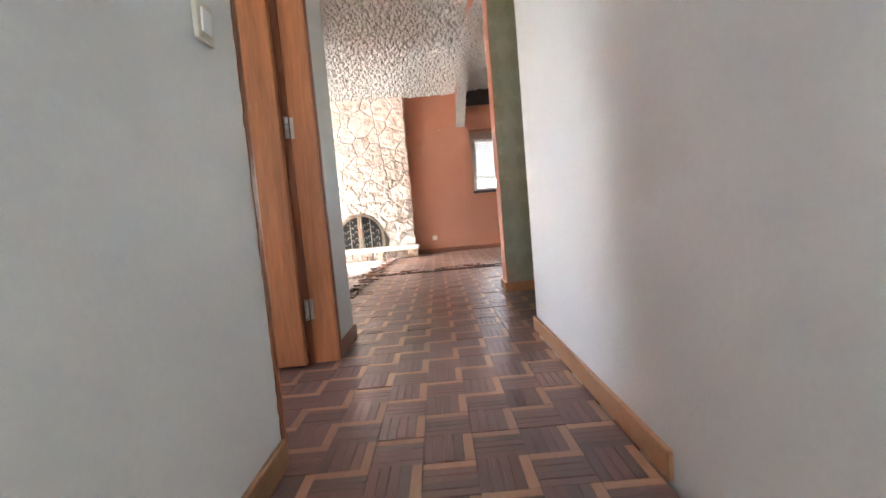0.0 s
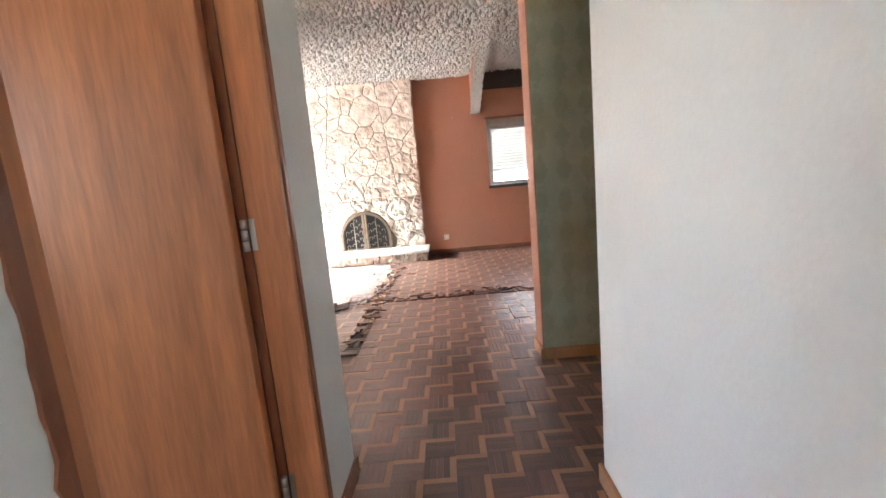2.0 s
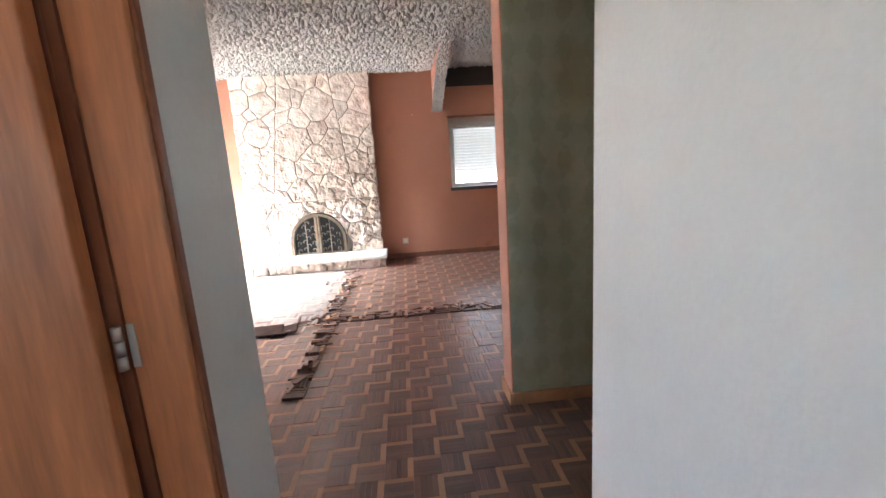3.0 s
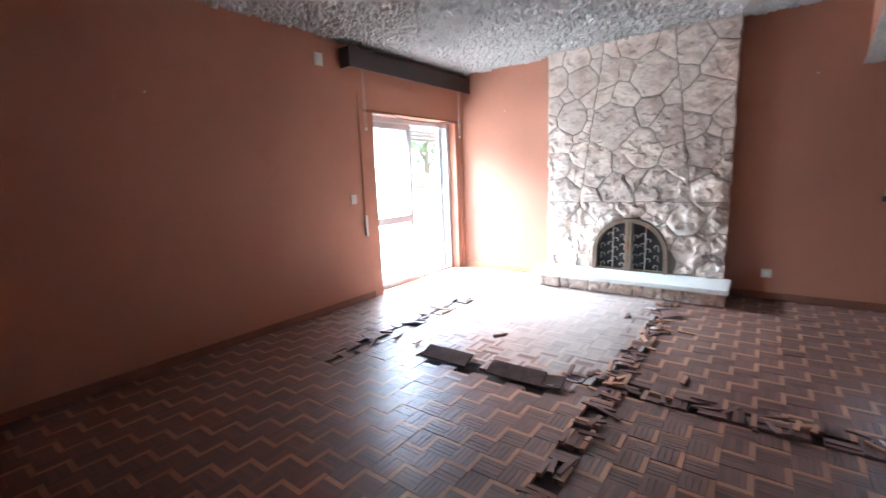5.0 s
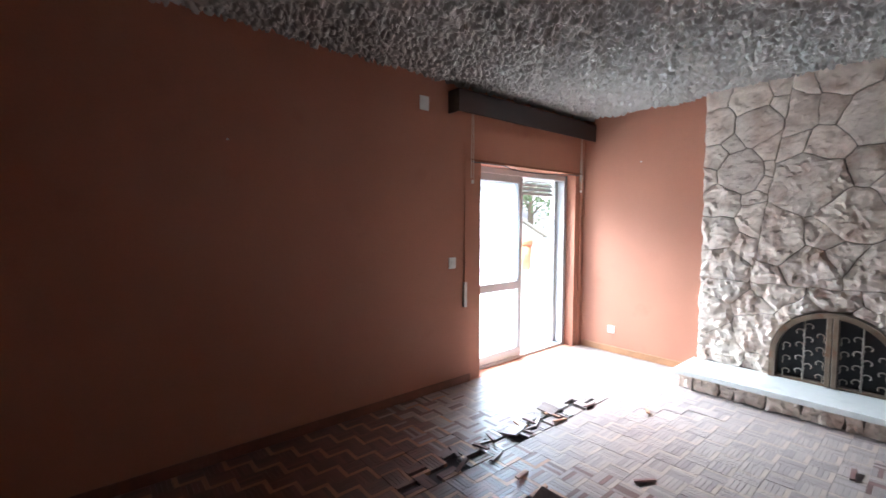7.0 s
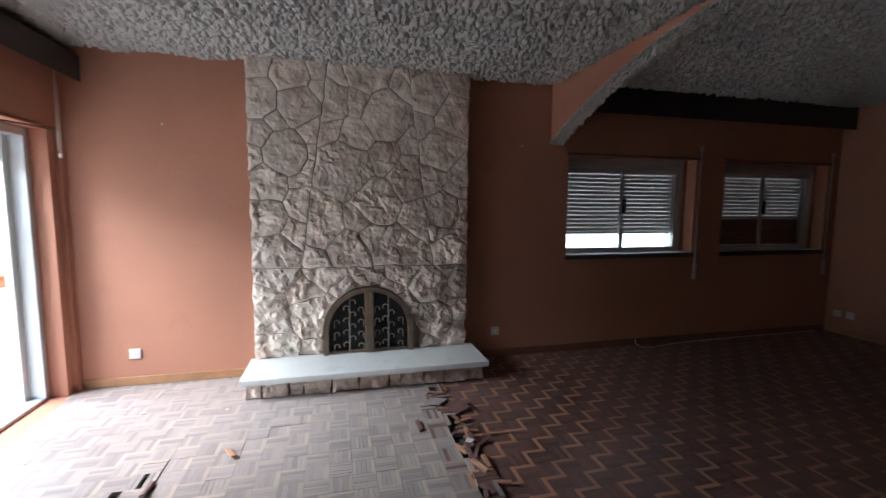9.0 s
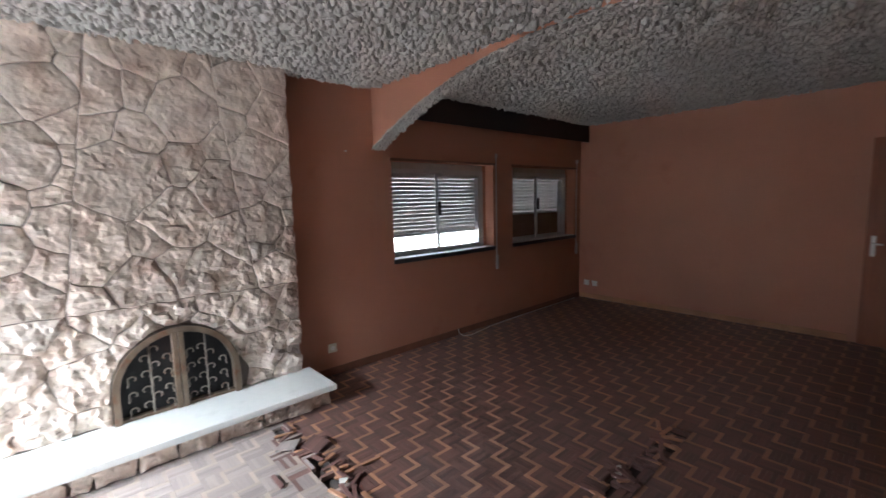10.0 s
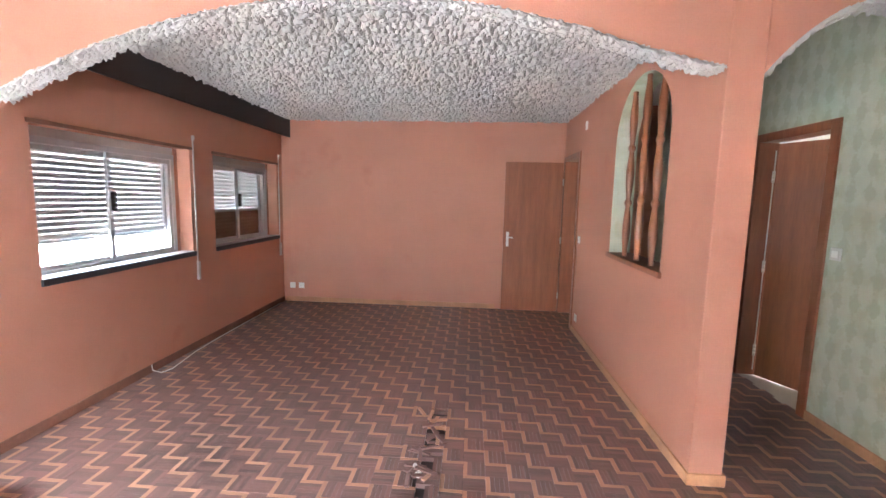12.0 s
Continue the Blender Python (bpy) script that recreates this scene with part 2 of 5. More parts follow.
def wallpaper_mat():
    """Mottled sage-green paper in faint vertical bands with a blotchy motif."""
    m = mat("sage_wallpaper", (0.415, 0.43, 0.325), 0.65, 0.10, 9, 120, 0.06, stain=((0.38, 0.37, 0.25), 0.5, 0.66, 5))
    n, l = m.node_tree.nodes, m.node_tree.links
    co = n.new("ShaderNodeTexCoord")
    sep = n.new("ShaderNodeSeparateXYZ")
    l.new(co.outputs["Object"], sep.inputs[0])

    def math_node(op, a, b):
        q = n.new("ShaderNodeMath")
        q.operation = op
        for i, v in enumerate((a, b)):
            if isinstance(v, (int, float)):
                q.inputs[i].default_value = v
            elif v is not None:
                l.new(v, q.inputs[i])
        return q.outputs[0]
    sx = math_node("SINE", math_node("MULTIPLY", sep.outputs[0], 2 * math.pi / 0.135), None)
    sz = math_node("SINE", math_node("MULTIPLY", sep.outputs[2], 2 * math.pi / 0.175), None)
    nz = n.new("ShaderNodeTexNoise")
    nz.inputs["Scale"].default_value, nz.inputs["Detail"].default_value = 38, 4
    l.new(co.outputs["Object"], nz.inputs["Vector"])
    motif = math_node("ADD", math_node("ADD", sx, math_node("MULTIPLY", sz, 0.7)), math_node("MULTIPLY", nz.outputs[0], 3.2))
    p = n["Principled BSDF"]
    old = p.inputs["Base Color"].links[0].from_socket
    mx = n.new("ShaderNodeMix")
    mx.data_type = "RGBA"
    r = n.new("ShaderNodeMapRange")
    r.inputs[1].default_value, r.inputs[2].default_value = 1.6, 2.4
    r.inputs[3].default_value, r.inputs[4].default_value = 0.0, 0.55
    l.new(motif, r.inputs[0])
    l.new(r.outputs[0], mx.inputs[0])
    l.new(old, mx.inputs[6])
    mx.inputs[7].default_value = (0.31, 0.315, 0.215, 1)
    l.new(mx.outputs[2], p.inputs["Base Color"])
    return m


PAPER = wallpaper_mat()


def glass_mat():
    m = bpy.data.materials.new("window_glass")
    m.use_nodes = True
    p = m.node_tree.nodes["Principled BSDF"]
    p.inputs["Transmission Weight"].default_value, p.inputs["Roughness"].default_value, p.inputs["IOR"].default_value = 1.0, 0.02, 1.1
    p.inputs["Base Color"].default_value = (0.97, 0.98, 0.98, 1)
    return m


GLASS = glass_mat()


def dusty_glass_mat():
    """Glass under a film of dust that catches the daylight."""
    m = glass_mat()
    m.name = "dusty_glass"
    n, l = m.node_tree.nodes, m.node_tree.links
    t, mix, noise_tex, r = n.new("ShaderNodeBsdfTranslucent"), n.new("ShaderNodeMixShader"), n.new("ShaderNodeTexNoise"), n.new("ShaderNodeMapRange")
    t.inputs[0].default_value = (0.80, 0.82, 0.83, 1)
    noise_tex.inputs["Scale"].default_value, noise_tex.inputs["Detail"].default_value = 2.5, 5
    r.inputs[3].default_value, r.inputs[4].default_value = 0.16, 0.30
    l.new(noise_tex.outputs[0], r.inputs[0])
    l.new(r.outputs[0], mix.inputs[0])
    l.new(n["Principled BSDF"].outputs[0], mix.inputs[1])
    l.new(t.outputs[0], mix.inputs[2])
    l.new(mix.outputs[0], n["Material Output"].inputs[0])
    return m


DUSTYGLASS = dusty_glass_mat()


# ---------------------------------------------------------------- mesh tools
def bm_box(bm, x0, x1, y0, y1, z0, z1, m=None):
    v = [bm.verts.new(c) for c in ((x0, y0, z0), (x1, y0, z0), (x1, y1, z0), (x0, y1, z0), (x0, y0, z1), (x1, y0, z1), (x1, y1, z1), (x0, y1, z1))]
    if m is not None:
        for w in v:
            w.co = m @ w.co
    return [bm.faces.new([v[i] for i in q]) for q in ((3, 2, 1, 0), (4, 5, 6, 7), (0, 1, 5, 4), (1, 2, 6, 5), (2, 3, 7, 6), (3, 0, 4, 7))]


def box(x0, x1, y0, y1, z0, z1, bevel=0.0, segments=2):
    bm = bmesh.new()
    bm_box(bm, x0, x1, y0, y1, z0, z1)
    if bevel:
        bmesh.ops.bevel(bm, geom=bm.edges[:], offset=bevel, segments=segments, affect="EDGES", profile=0.5)
    return bm


def tube(bm, pts, radius, sides=8, closed=False):
    """A round bar along a line of points; radius may be a list."""
    pts = [Vector(p) for p in pts]
    rings, prev = [], None
    for i, p in enumerate(pts):
        a, b = pts[max(i - 1, 0)], pts[min(i + 1, len(pts) - 1)]
        t = (b - a).normalized()
        u = prev - t * prev.dot(t) if prev else t.cross(Vector((0, 1, 0)) if abs(t.y) < 0.9 else Vector((1, 0, 0)))
        u.normalize()
        prev = u
        w = t.cross(u)
        r = radius[i] if isinstance(radius, (list, tuple)) else radius
        rings.append([bm.verts.new(p + (u * math.cos(2 * math.pi * k / sides) + w * math.sin(2 * math.pi * k / sides)) * r) for k in range(sides)])
    for r0, r1 in zip(rings, rings[1:]):
        for k in range(sides):
            f = bm.faces.new((r0[k], r0[(k + 1) % sides], r1[(k + 1) % sides], r1[k]))
            f.smooth = True
    bm.faces.new(rings[0][::-1])
    bm.faces.new(rings[-1])


def solid(bm, outline, axis, a, b):
    """Extrudes an outline of (u, v) from a to b along axis; x: (y, z), y: (x, z), z: (x, y)."""
    put = {"x": lambda u, v, w: (w, u, v), "y": lambda u, v, w: (u, w, v), "z": lambda u, v, w: (u, v, w)}[axis]
    lo, hi = [bm.verts.new(put(u, v, a)) for u, v in outline], [bm.verts.new(put(u, v, b)) for u, v in outline]
    n = len(outline)
    faces = [bm.faces.new(lo[::-1]), bm.faces.new(hi)]
    for i in range(n):
        faces.append(bm.faces.new((lo[i], lo[(i + 1) % n], hi[(i + 1) % n], hi[i])))
    return faces


def finish(name, bm, materials, smooth=False):
    bmesh.ops.recalc_face_normals(bm, faces=bm.faces[:])
    me = bpy.data.meshes.new(name)
    bm.to_mesh(me)
    bm.free()
    for m in materials if isinstance(materials, (list, tuple)) else [materials]:
        me.materials.append(m)
    if smooth:
        for f in me.polygons:
            f.use_smooth = True
    return me


def thing(name, at, label, category, group="", kind=""):
    """An Empty at the base of a thing, that parents its parts."""
    ob = new(name)
    ob.empty_display_size = 0.1
    ob.location = at
    return tagged(ob, label, category, group, kind)


def origin(ob):
    p = Vector((0, 0, 0))
    while ob:
        p += ob.location
        ob = ob.parent
    return p


def part(name, bm, material, parent, label="", smooth=False):
    """Links a bmesh, given in world metres, as one mesh under a thing or a part."""
    bm.transform(Matrix.Translation(-origin(parent)))
    ob = new(name, finish(name, bm, material, smooth))
    ob.parent = parent
    if label:
        ob["label"] = label
    return ob


def single(name, bm, material, label, category, kind="", group="", smooth=False, at=None):
    """A thing or a piece of the setting that is one mesh, its origin at its base."""
    if at is not None:
        bm.transform(Matrix.Translation(-Vector(at)))
    ob = new(name, finish(name, bm, material, smooth))
    if at is not None:
        ob.location = at
    return tagged(ob, label, category, group, kind)


def by_normal(bm, pick):
    """Sets each face's material index by its normal and centre."""
    bmesh.ops.recalc_face_normals(bm, faces=bm.faces[:])
    for f in bm.faces:
        f.material_index = pick(f.normal, f.calc_center_median())


# ---------------------------------------------------------------- plan (metres)
XL, XR = -3.92, 3.67          # balcony wall, end wall
YP, YPS = -3.92, -4.10        # partition, both faces
YS, YB = -5.15, -5.0         # hall's far wall, living room's back wall
CW, CE = -0.935, -0.03         # corridor walls
YC = -8.4                     # corridor's end
CEIL = 2.60
TOP = 2.85
AW = 0.10                     # thickness of the arched wall


def wall_with_holes(axis, a, b, u0, u1, z0, z1, holes):
    """A wall between a and b on axis, from u0 to u1, cut by rectangular holes (u0, u1, z0, z1)."""
    bm = bmesh.new()
    us = sorted({u0, u1, *[h[0] for h in holes], *[h[1] for h in holes]})
    zs = sorted({z0, z1, *[h[2] for h in holes], *[h[3] for h in holes]})
    full = lambda i, k: 0 <= i < len(us) - 1 and 0 <= k < len(zs) - 1 and not any(h[0] - 1e-6 <= us[i] and us[i + 1] <= h[1] + 1e-6 and h[2] - 1e-6 <= zs[k] and zs[k + 1] <= h[3] + 1e-6 for h in holes)
    P = (lambda u, w, z: (w, u, z)) if axis == "x" else (lambda u, w, z: (u, w, z))
    cache = {}

    def V(u, w, z):
        key = (round(u, 5), round(w, 5), round(z, 5))
        if key not in cache:
            cache[key] = bm.verts.new(P(u, w, z))
        return cache[key]
    for i in range(len(us) - 1):
        for k in range(len(zs) - 1):
            if not full(i, k):
                continue
            x0, x1, q0, q1 = us[i], us[i + 1], zs[k], zs[k + 1]
            for w in (a, b):
                bm.faces.new((V(x0, w, q0), V(x1, w, q0), V(x1, w, q1), V(x0, w, q1)))
            for ok, c in ((full(i - 1, k), ((x0, q0), (x0, q1))), (full(i + 1, k), ((x1, q0), (x1, q1))), (full(i, k - 1), ((x0, q0), (x1, q0))), (full(i, k + 1), ((x0, q1), (x1, q1)))):
                if not ok:
                    (e, f), (g, h) = c
                    bm.faces.new((V(e, a, f), V(g, a, h), V(g, b, h), V(e, b, f)))
    return bm


W1 = (0.20, 1.68, 0.97, 1.94)
W2 = (2.05, 3.50, 0.97, 1.94)
BD = (-1.80, -0.05, 0.0, 1.955)
D2 = (2.86, 3.60, 0.0, 2.06)
HD = (0.90, 1.66, -0.10, 2.08)
CD = (-6.12, -5.335, -0.10, 2.08)
CN = CW + 0.048                # thicker stretch of the corridor wall before the door

bm = wall_with_holes("y", 0.0, 0.30, XL - 0.27, XR + 0.25, -0.10, TOP, [W1, W2])
by_normal(bm, lambda n, c: 1 if c.y > 0.29 else 0)
single("wall_north", bm, [SALMON, OUTWALL], "salmon painted wall with two window openings", "wall", "structure")
bm = wall_with_holes("x", XL - 0.27, XL, YB - 0.2, 0.0, -0.10, TOP, [BD])
by_normal(bm, lambda n, c: 1 if c.x < XL - 0.26 else 0)
single("wall_west", bm, [SALMON, OUTWALL], "salmon painted wall with the balcony doorway", "wall", "structure")
bm = box(XL, CW, YB - 0.2, YB, -0.10, TOP)
by_normal(bm, lambda n, c: 1 if n.x > 0.5 else 0)
single("wall_south", bm, [SALMON, WHITE], "salmon painted back wall of the living room", "wall", "structure")
bm = box(XR, XR + 0.25, YS - 0.2, 0.0, -0.10, TOP)
single("wall_east", bm, [SALMON], "plain salmon painted end wall", "wall", "structure")
bm = wall_with_holes("x", CW - 0.10, CW, YC - 0.2, YB - 0.2, -0.10, TOP, [CD])
single("wall_corridor_west", bm, WHITE, "scuffed white painted corridor wall with a narrow doorway", "wall", "structure")
single("wall_corridor_near", box(CW, CN, YC, -6.137, -0.02, TOP), WHITE, "thicker plastered stretch of corridor wall, ragged beside the door", "wall", "structure")
single("wall_corridor_east", box(CE, CE + 0.15, YC - 0.2, YS, -0.10, TOP, 0.006), WHITE, "scuffed white painted corridor wall ending in a corner", "wall", "structure")
bm = wall_with_holes("y", YS - 0.15, YS, CE + 0.15, XR, -0.10, TOP, [HD])
by_normal(bm, lambda n, c: 0 if n.y > 0.5 or abs(n.x) > 0.5 else 1)
single("wall_hall", bm, [PAPER, WHITE], "wall with mottled sage-green paper and a doorway", "wall", "structure")
bm = wall_with_holes("y", YC - 0.2, YC, CW, CE, -0.10, TOP, [(-0.92, -0.07, 0.0, 2.1)])
single("wall_corridor_end", bm, WHITE, "white painted wall at the corridor's end", "wall", "structure")

# partition between dining room and hall, with a round-headed opening and a doorway
OX0, OX1, OZ0, OZS = 0.56, 1.60, 1.09, 2.02


def partition():
    bm = bmesh.new()
    cx, r = (OX0 + OX1) / 2, (OX1 - OX0) / 2
    arc = [(cx - r * math.cos(a), OZS + r * 0.88 * math.sin(a)) for a in [math.pi * k / 20 for k in range(21)]]
    solid(bm, [(0.0, -0.10), (cx, -0.10), (cx, OZ0), (OX0, OZ0)] + arc[:11] + [(cx, TOP), (0.0, TOP)], "y", YPS, YP)
    solid(bm, [(cx, -0.10), (D2[0], -0.10), (D2[0], TOP), (cx, TOP)] + arc[10:] + [(OX1, OZ0), (cx, OZ0)], "y", YPS, YP)
    solid(bm, [(D2[0], D2[3]), (D2[1], D2[3]), (D2[1], -0.10), (XR, -0.10), (XR, TOP), (D2[0], TOP)], "y", YPS, YP)
    bm.normal_update()
    gone = [f for f in bm.faces if abs(f.calc_center_median().x - cx) < 1e-4 or (abs(f.calc_center_median().x - D2[0]) < 1e-4 and f.calc_center_median().z > D2[3])]
    bmesh.ops.delete(bm, geom=gone, context="FACES")
    bmesh.ops.recalc_face_normals(bm, faces=bm.faces[:])

    def pick(n, c):
        if n.y > 0.5 or c.x < 0.01:
            return 0
        return 1
    by_normal(bm, pick)
    edge = [e for e in bm.edges if all(abs(v.co.x) < 1e-4 for v in e.verts) and abs(e.verts[0].co.y - e.verts[1].co.y) < 1e-4]
    bmesh.ops.bevel(bm, geom=edge, offset=0.008, segments=3, affect="EDGES", profile=0.5)
    return bm


single("wall_partition", partition(), [SALMON, PAPER], "partition, salmon on one side and sage wallpaper on the other", "wall", "structure")

# arched wall between living room, dining room and hall
Z_N, Z_S, SAG = 2.045, 2.14, 0.455


def arch_1(u):
    return Z_N + (Z_S - Z_N) * u + 4 * SAG * u * (1 - u) + 0.07 * (max(0, u - 0.86) / 0.14) ** 2


def arch_2(u):
    return 2.18 + 4 * 0.34 * u * (1 - u)


def arch_profile(y0, y1, fn, n=36):
    return [(y0 + (y1 - y0) * k / n, fn(k / n)) for k in range(n + 1)]


def arch_wall(y0, y1, fn):
    bm = bmesh.new()
    solid(bm, arch_profile(y0, y1, fn) + [(y1, TOP), (y0, TOP)], "x", 0.0, AW)
    return bm


single("wall_arch_dining", arch_wall(0.0, YP, arch_1), SALMON, "salmon wall above the wide arch", "wall", "structure")
single("wall_arch_hall", arch_wall(YPS, YS, arch_2), SALMON, "salmon wall above the hall arch", "wall", "structure")

def value_noise(x, y, seed):
    """Smooth lattice noise between 0 and 1 on arrays of places."""
    xi, yi = np.floor(x).astype(np.int64), np.floor(y).astype(np.int64)
    fx, fy = x - xi, y - yi
    fx, fy = fx * fx * (3 - 2 * fx), fy * fy * (3 - 2 * fy)

    def h(a, b):
        k = (a * 374761393 + b * 668265263 + seed * 1442695041) & 0xFFFFFFFF
        k = ((k ^ (k >> 13)) * 1274126177) & 0xFFFFFFFF
        return ((k ^ (k >> 16)) & 0xFFFF) / 65535.0
    return (h(xi, yi) * (1 - fx) + h(xi + 1, yi) * fx) * (1 - fy) + (h(xi, yi + 1) * (1 - fx) + h(xi + 1, yi + 1) * fx) * fy


def rough_coat(x, y):
    """Depth of trowelled stucco: torn peaks a few centimetres apart."""
    x, y = x * 1.4, y * 1.4
    wx, wy = x + 0.02 * value_noise(x * 18, y * 18, 5), y + 0.02 * value_noise(x * 18, y * 18, 6)
    a = np.abs(value_noise(wx * 30, wy * 30, 1) - 0.5) * 2
    b = value_noise(wx * 46, wy * 46, 2)
    c = value_noise(wx * 9, wy * 9, 3)
    d = value_noise(wx * 95, wy * 95, 4)
    blob = np.clip(1.5 * b + 0.55 * (1 - a) - 0.62, 0, 1.0)
    return 0.046 * (blob * blob * (3 - 2 * blob) * (0.6 + 0.6 * c) + 0.14 * d)


def grid_mesh(name, verts, nu, nv, material, smooth=True):
    me = bpy.data.meshes.new(name)
    i = np.arange(nu * nv).reshape(nv, nu)
    q = np.stack([i[:-1, :-1], i[:-1, 1:], i[1:, 1:], i[1:, :-1]], -1).reshape(-1, 4)
    me.vertices.add(len(verts))
    me.vertices.foreach_set("co", verts.astype(np.float32).ravel())
    me.loops.add(q.size)
    me.loops.foreach_set("vertex_index", q.astype(np.int32).ravel())
    me.polygons.add(len(q))
    me.polygons.foreach_set("loop_start", np.arange(0, q.size, 4, dtype=np.int32))
    me.polygons.foreach_set("use_smooth", np.full(len(q), smooth))
    me.update(calc_edges=True)
    me.validate()
    me.materials.append(material)
    return me


def stucco_ceiling(name, x0, x1, y0, y1, label, step=0.0092):
    nu, nv = int((x1 - x0) / step) + 1, int((y1 - y0) / step) + 1
    X, Y = np.meshgrid(np.linspace(x0, x1, nu), np.linspace(y0, y1, nv))
    Z = CEIL - rough_coat(X, Y)
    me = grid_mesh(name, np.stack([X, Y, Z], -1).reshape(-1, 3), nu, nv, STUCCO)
    tagged(new(name, me), label, "ceiling", kind="structure")


stucco_ceiling("ceiling_living", XL, 0.0, YB, 0.0, "white ceiling of coarse torn stucco with a yellow stain")
stucco_ceiling("ceiling_dining", AW, XR, YP, 0.0, "white ceiling of coarse torn stucco")
single("ceiling_slab", box(XL - 0.27, XR + 0.25, YC - 0.2, 0.3, TOP, TOP + 0.15), PLASTER, "plain slab over all the rooms", "ceiling", "structure")
single("ceiling_corridor", box(CW, CE, YC, YB, CEIL, CEIL + 0.03), WHITE, "plain white corridor ceiling", "ceiling", "structure")
single("ceiling_hall", box(AW, XR, YS, YPS, 2.80, 2.83), WHITE, "plain white ceiling of the hall", "ceiling", "structure")


def soffit(name, y0, y1, fn, label):
    """Torn stucco under an arch, a little wider than the wall and lapping up both faces."""
    nu, nv = int(abs(y1 - y0) * 150), 31
    u = np.linspace(0, 1, nu)
    pathy, pathz = y0 + (y1 - y0) * u, np.array([fn(k) for k in u])
    s = np.linspace(-1, 1, nv)
    U, S = np.meshgrid(u, s)
    Yg, Zg = np.broadcast_to(pathy, U.shape), np.broadcast_to(pathz, U.shape)
    half = AW / 2 + 0.012
    X = AW / 2 + half * np.clip(S * 1.35, -1, 1)
    lap = np.clip(np.abs(S) * 1.35 - 1, 0, 1) / 0.35
    n = rough_coat(Yg * 1.25 + 7, S * 0.16 + 3) / 0.036
    Z = Zg - 0.003 - 0.021 * n * (1 - 0.8 * lap) + lap * (0.004 + 0.008 * n)
    X = X + np.sign(S) * 0.012 * n * (np.abs(S) > 0.6) - np.sign(S) * lap * 0.011
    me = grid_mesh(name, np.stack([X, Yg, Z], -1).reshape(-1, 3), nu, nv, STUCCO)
    tagged(new(name, me), label, "trim", kind="structure")


soffit("trim_arch_dining", 0.0, YP + 0.01, arch_1, "band of white torn stucco under the wide arch")
soffit("trim_arch_hall", YPS - 0.005, YS, arch_2, "band of white torn stucco under the hall arch")


# baseboards
def skirting(name, x0, x1, y0, y1, material, label, h=0.07):
    single(name, box(x0, x1, y0, y1, 0.001, h, 0.003, 1), material, label, "baseboard", "structure")


T = 0.014
skirting("baseboard_north", -0.83, XR - T, -T, 0, DARKBASE, "narrow dark brown wooden baseboard")
skirting("baseboard_northwest", XL + T, -2.66, -T, 0, BASEWOOD, "pale wooden baseboard beside the fireplace")
skirting("baseboard_east", XR - T, XR, -3.05, 0, BASEWOOD, "pale wooden baseboard on the end wall")
skirting("baseboard_partition", 0.0, D2[0] - 0.07, YP, YP + T, BASEWOOD, "pale wooden baseboard on the partition")
skirting("baseboard_pillar", -T, 0.0, YPS - T, YP + T, BASEWOOD, "pale wooden baseboard round the partition's end")
skirting("baseboard_hall_north", 0.0, D2[0] - 0.07, YPS - T, YPS, BASEWOOD, "wooden baseboard under the wallpaper")
skirting("baseboard_hall_a", CE + 0.15, HD[0] - 0.06, YS, YS + T, BASEWOOD, "wooden baseboard under the wallpaper")
skirting("baseboard_hall_b", HD[1] + 0.06, XR, YS, YS + T, BASEWOOD, "wooden baseboard under the wallpaper")
skirting("baseboard_west", XL, XL + T, YB + T, BD[0], DARKBASE, "reddish-brown wooden baseboard on the balcony wall")
skirting("baseboard_south", XL + T, CW, YB, YB + T, DARKBASE, "reddish-brown wooden baseboard on the back wall")
skirting("baseboard_corridor_east", CE - T, CE, -6.335, YS + T, BASEWOOD, "scratched wooden baseboard in the corridor")
skirting("baseboard_corridor_west", CN, CN + T, YC, -6.14, BASEWOOD, "scratched wooden baseboard in the corridor")
skirting("baseboard_corridor_stub", CW, CW + T, -5.33, YB + T, DARKBASE, "short dark baseboard at the wall's end")


# ---------------------------------------------------------------- fireplace
from mathutils import geometry

FX0, FX1, FY = -2.65, -0.85, -0.105    # stone field and its mean face
AX, AR, AZ = -1.725, 0.352, 0.365      # arch of the firebox: centre, radius, springing
SLAB = 0.175


def clip(poly, a, b, c):
    """Keeps the side a*x + b*z <= c of a convex polygon."""
    out = []
    for p, q in zip(poly, poly[1:] + poly[:1]):
        dp, dq = a * p[0] + b * p[1] - c, a * q[0] + b * q[1] - c
        if dp <= 0:
            out.append(p)
        if dp * dq < 0:
            k = dp / (dp - dq)
            out.append((p[0] + (q[0] - p[0]) * k, p[1] + (q[1] - p[1]) * k))
    return out


def cells(region, seeds):
    """Cells of the seeds inside a convex region, larger where a seed reaches further."""
    found = []
    for s in seeds:
        poly = region[:]
        for o in seeds:
            if o is not s:
                a, b = o[0] - s[0], o[1] - s[1]
                poly = clip(poly, a, b, (o[0] ** 2 + o[1] ** 2 - s[0] ** 2 - s[1] ** 2 + s[2] ** 2 - o[2] ** 2) / 2)
                if len(poly) < 3:
                    break
        if len(poly) >= 3:
            found.append(poly)
    return found


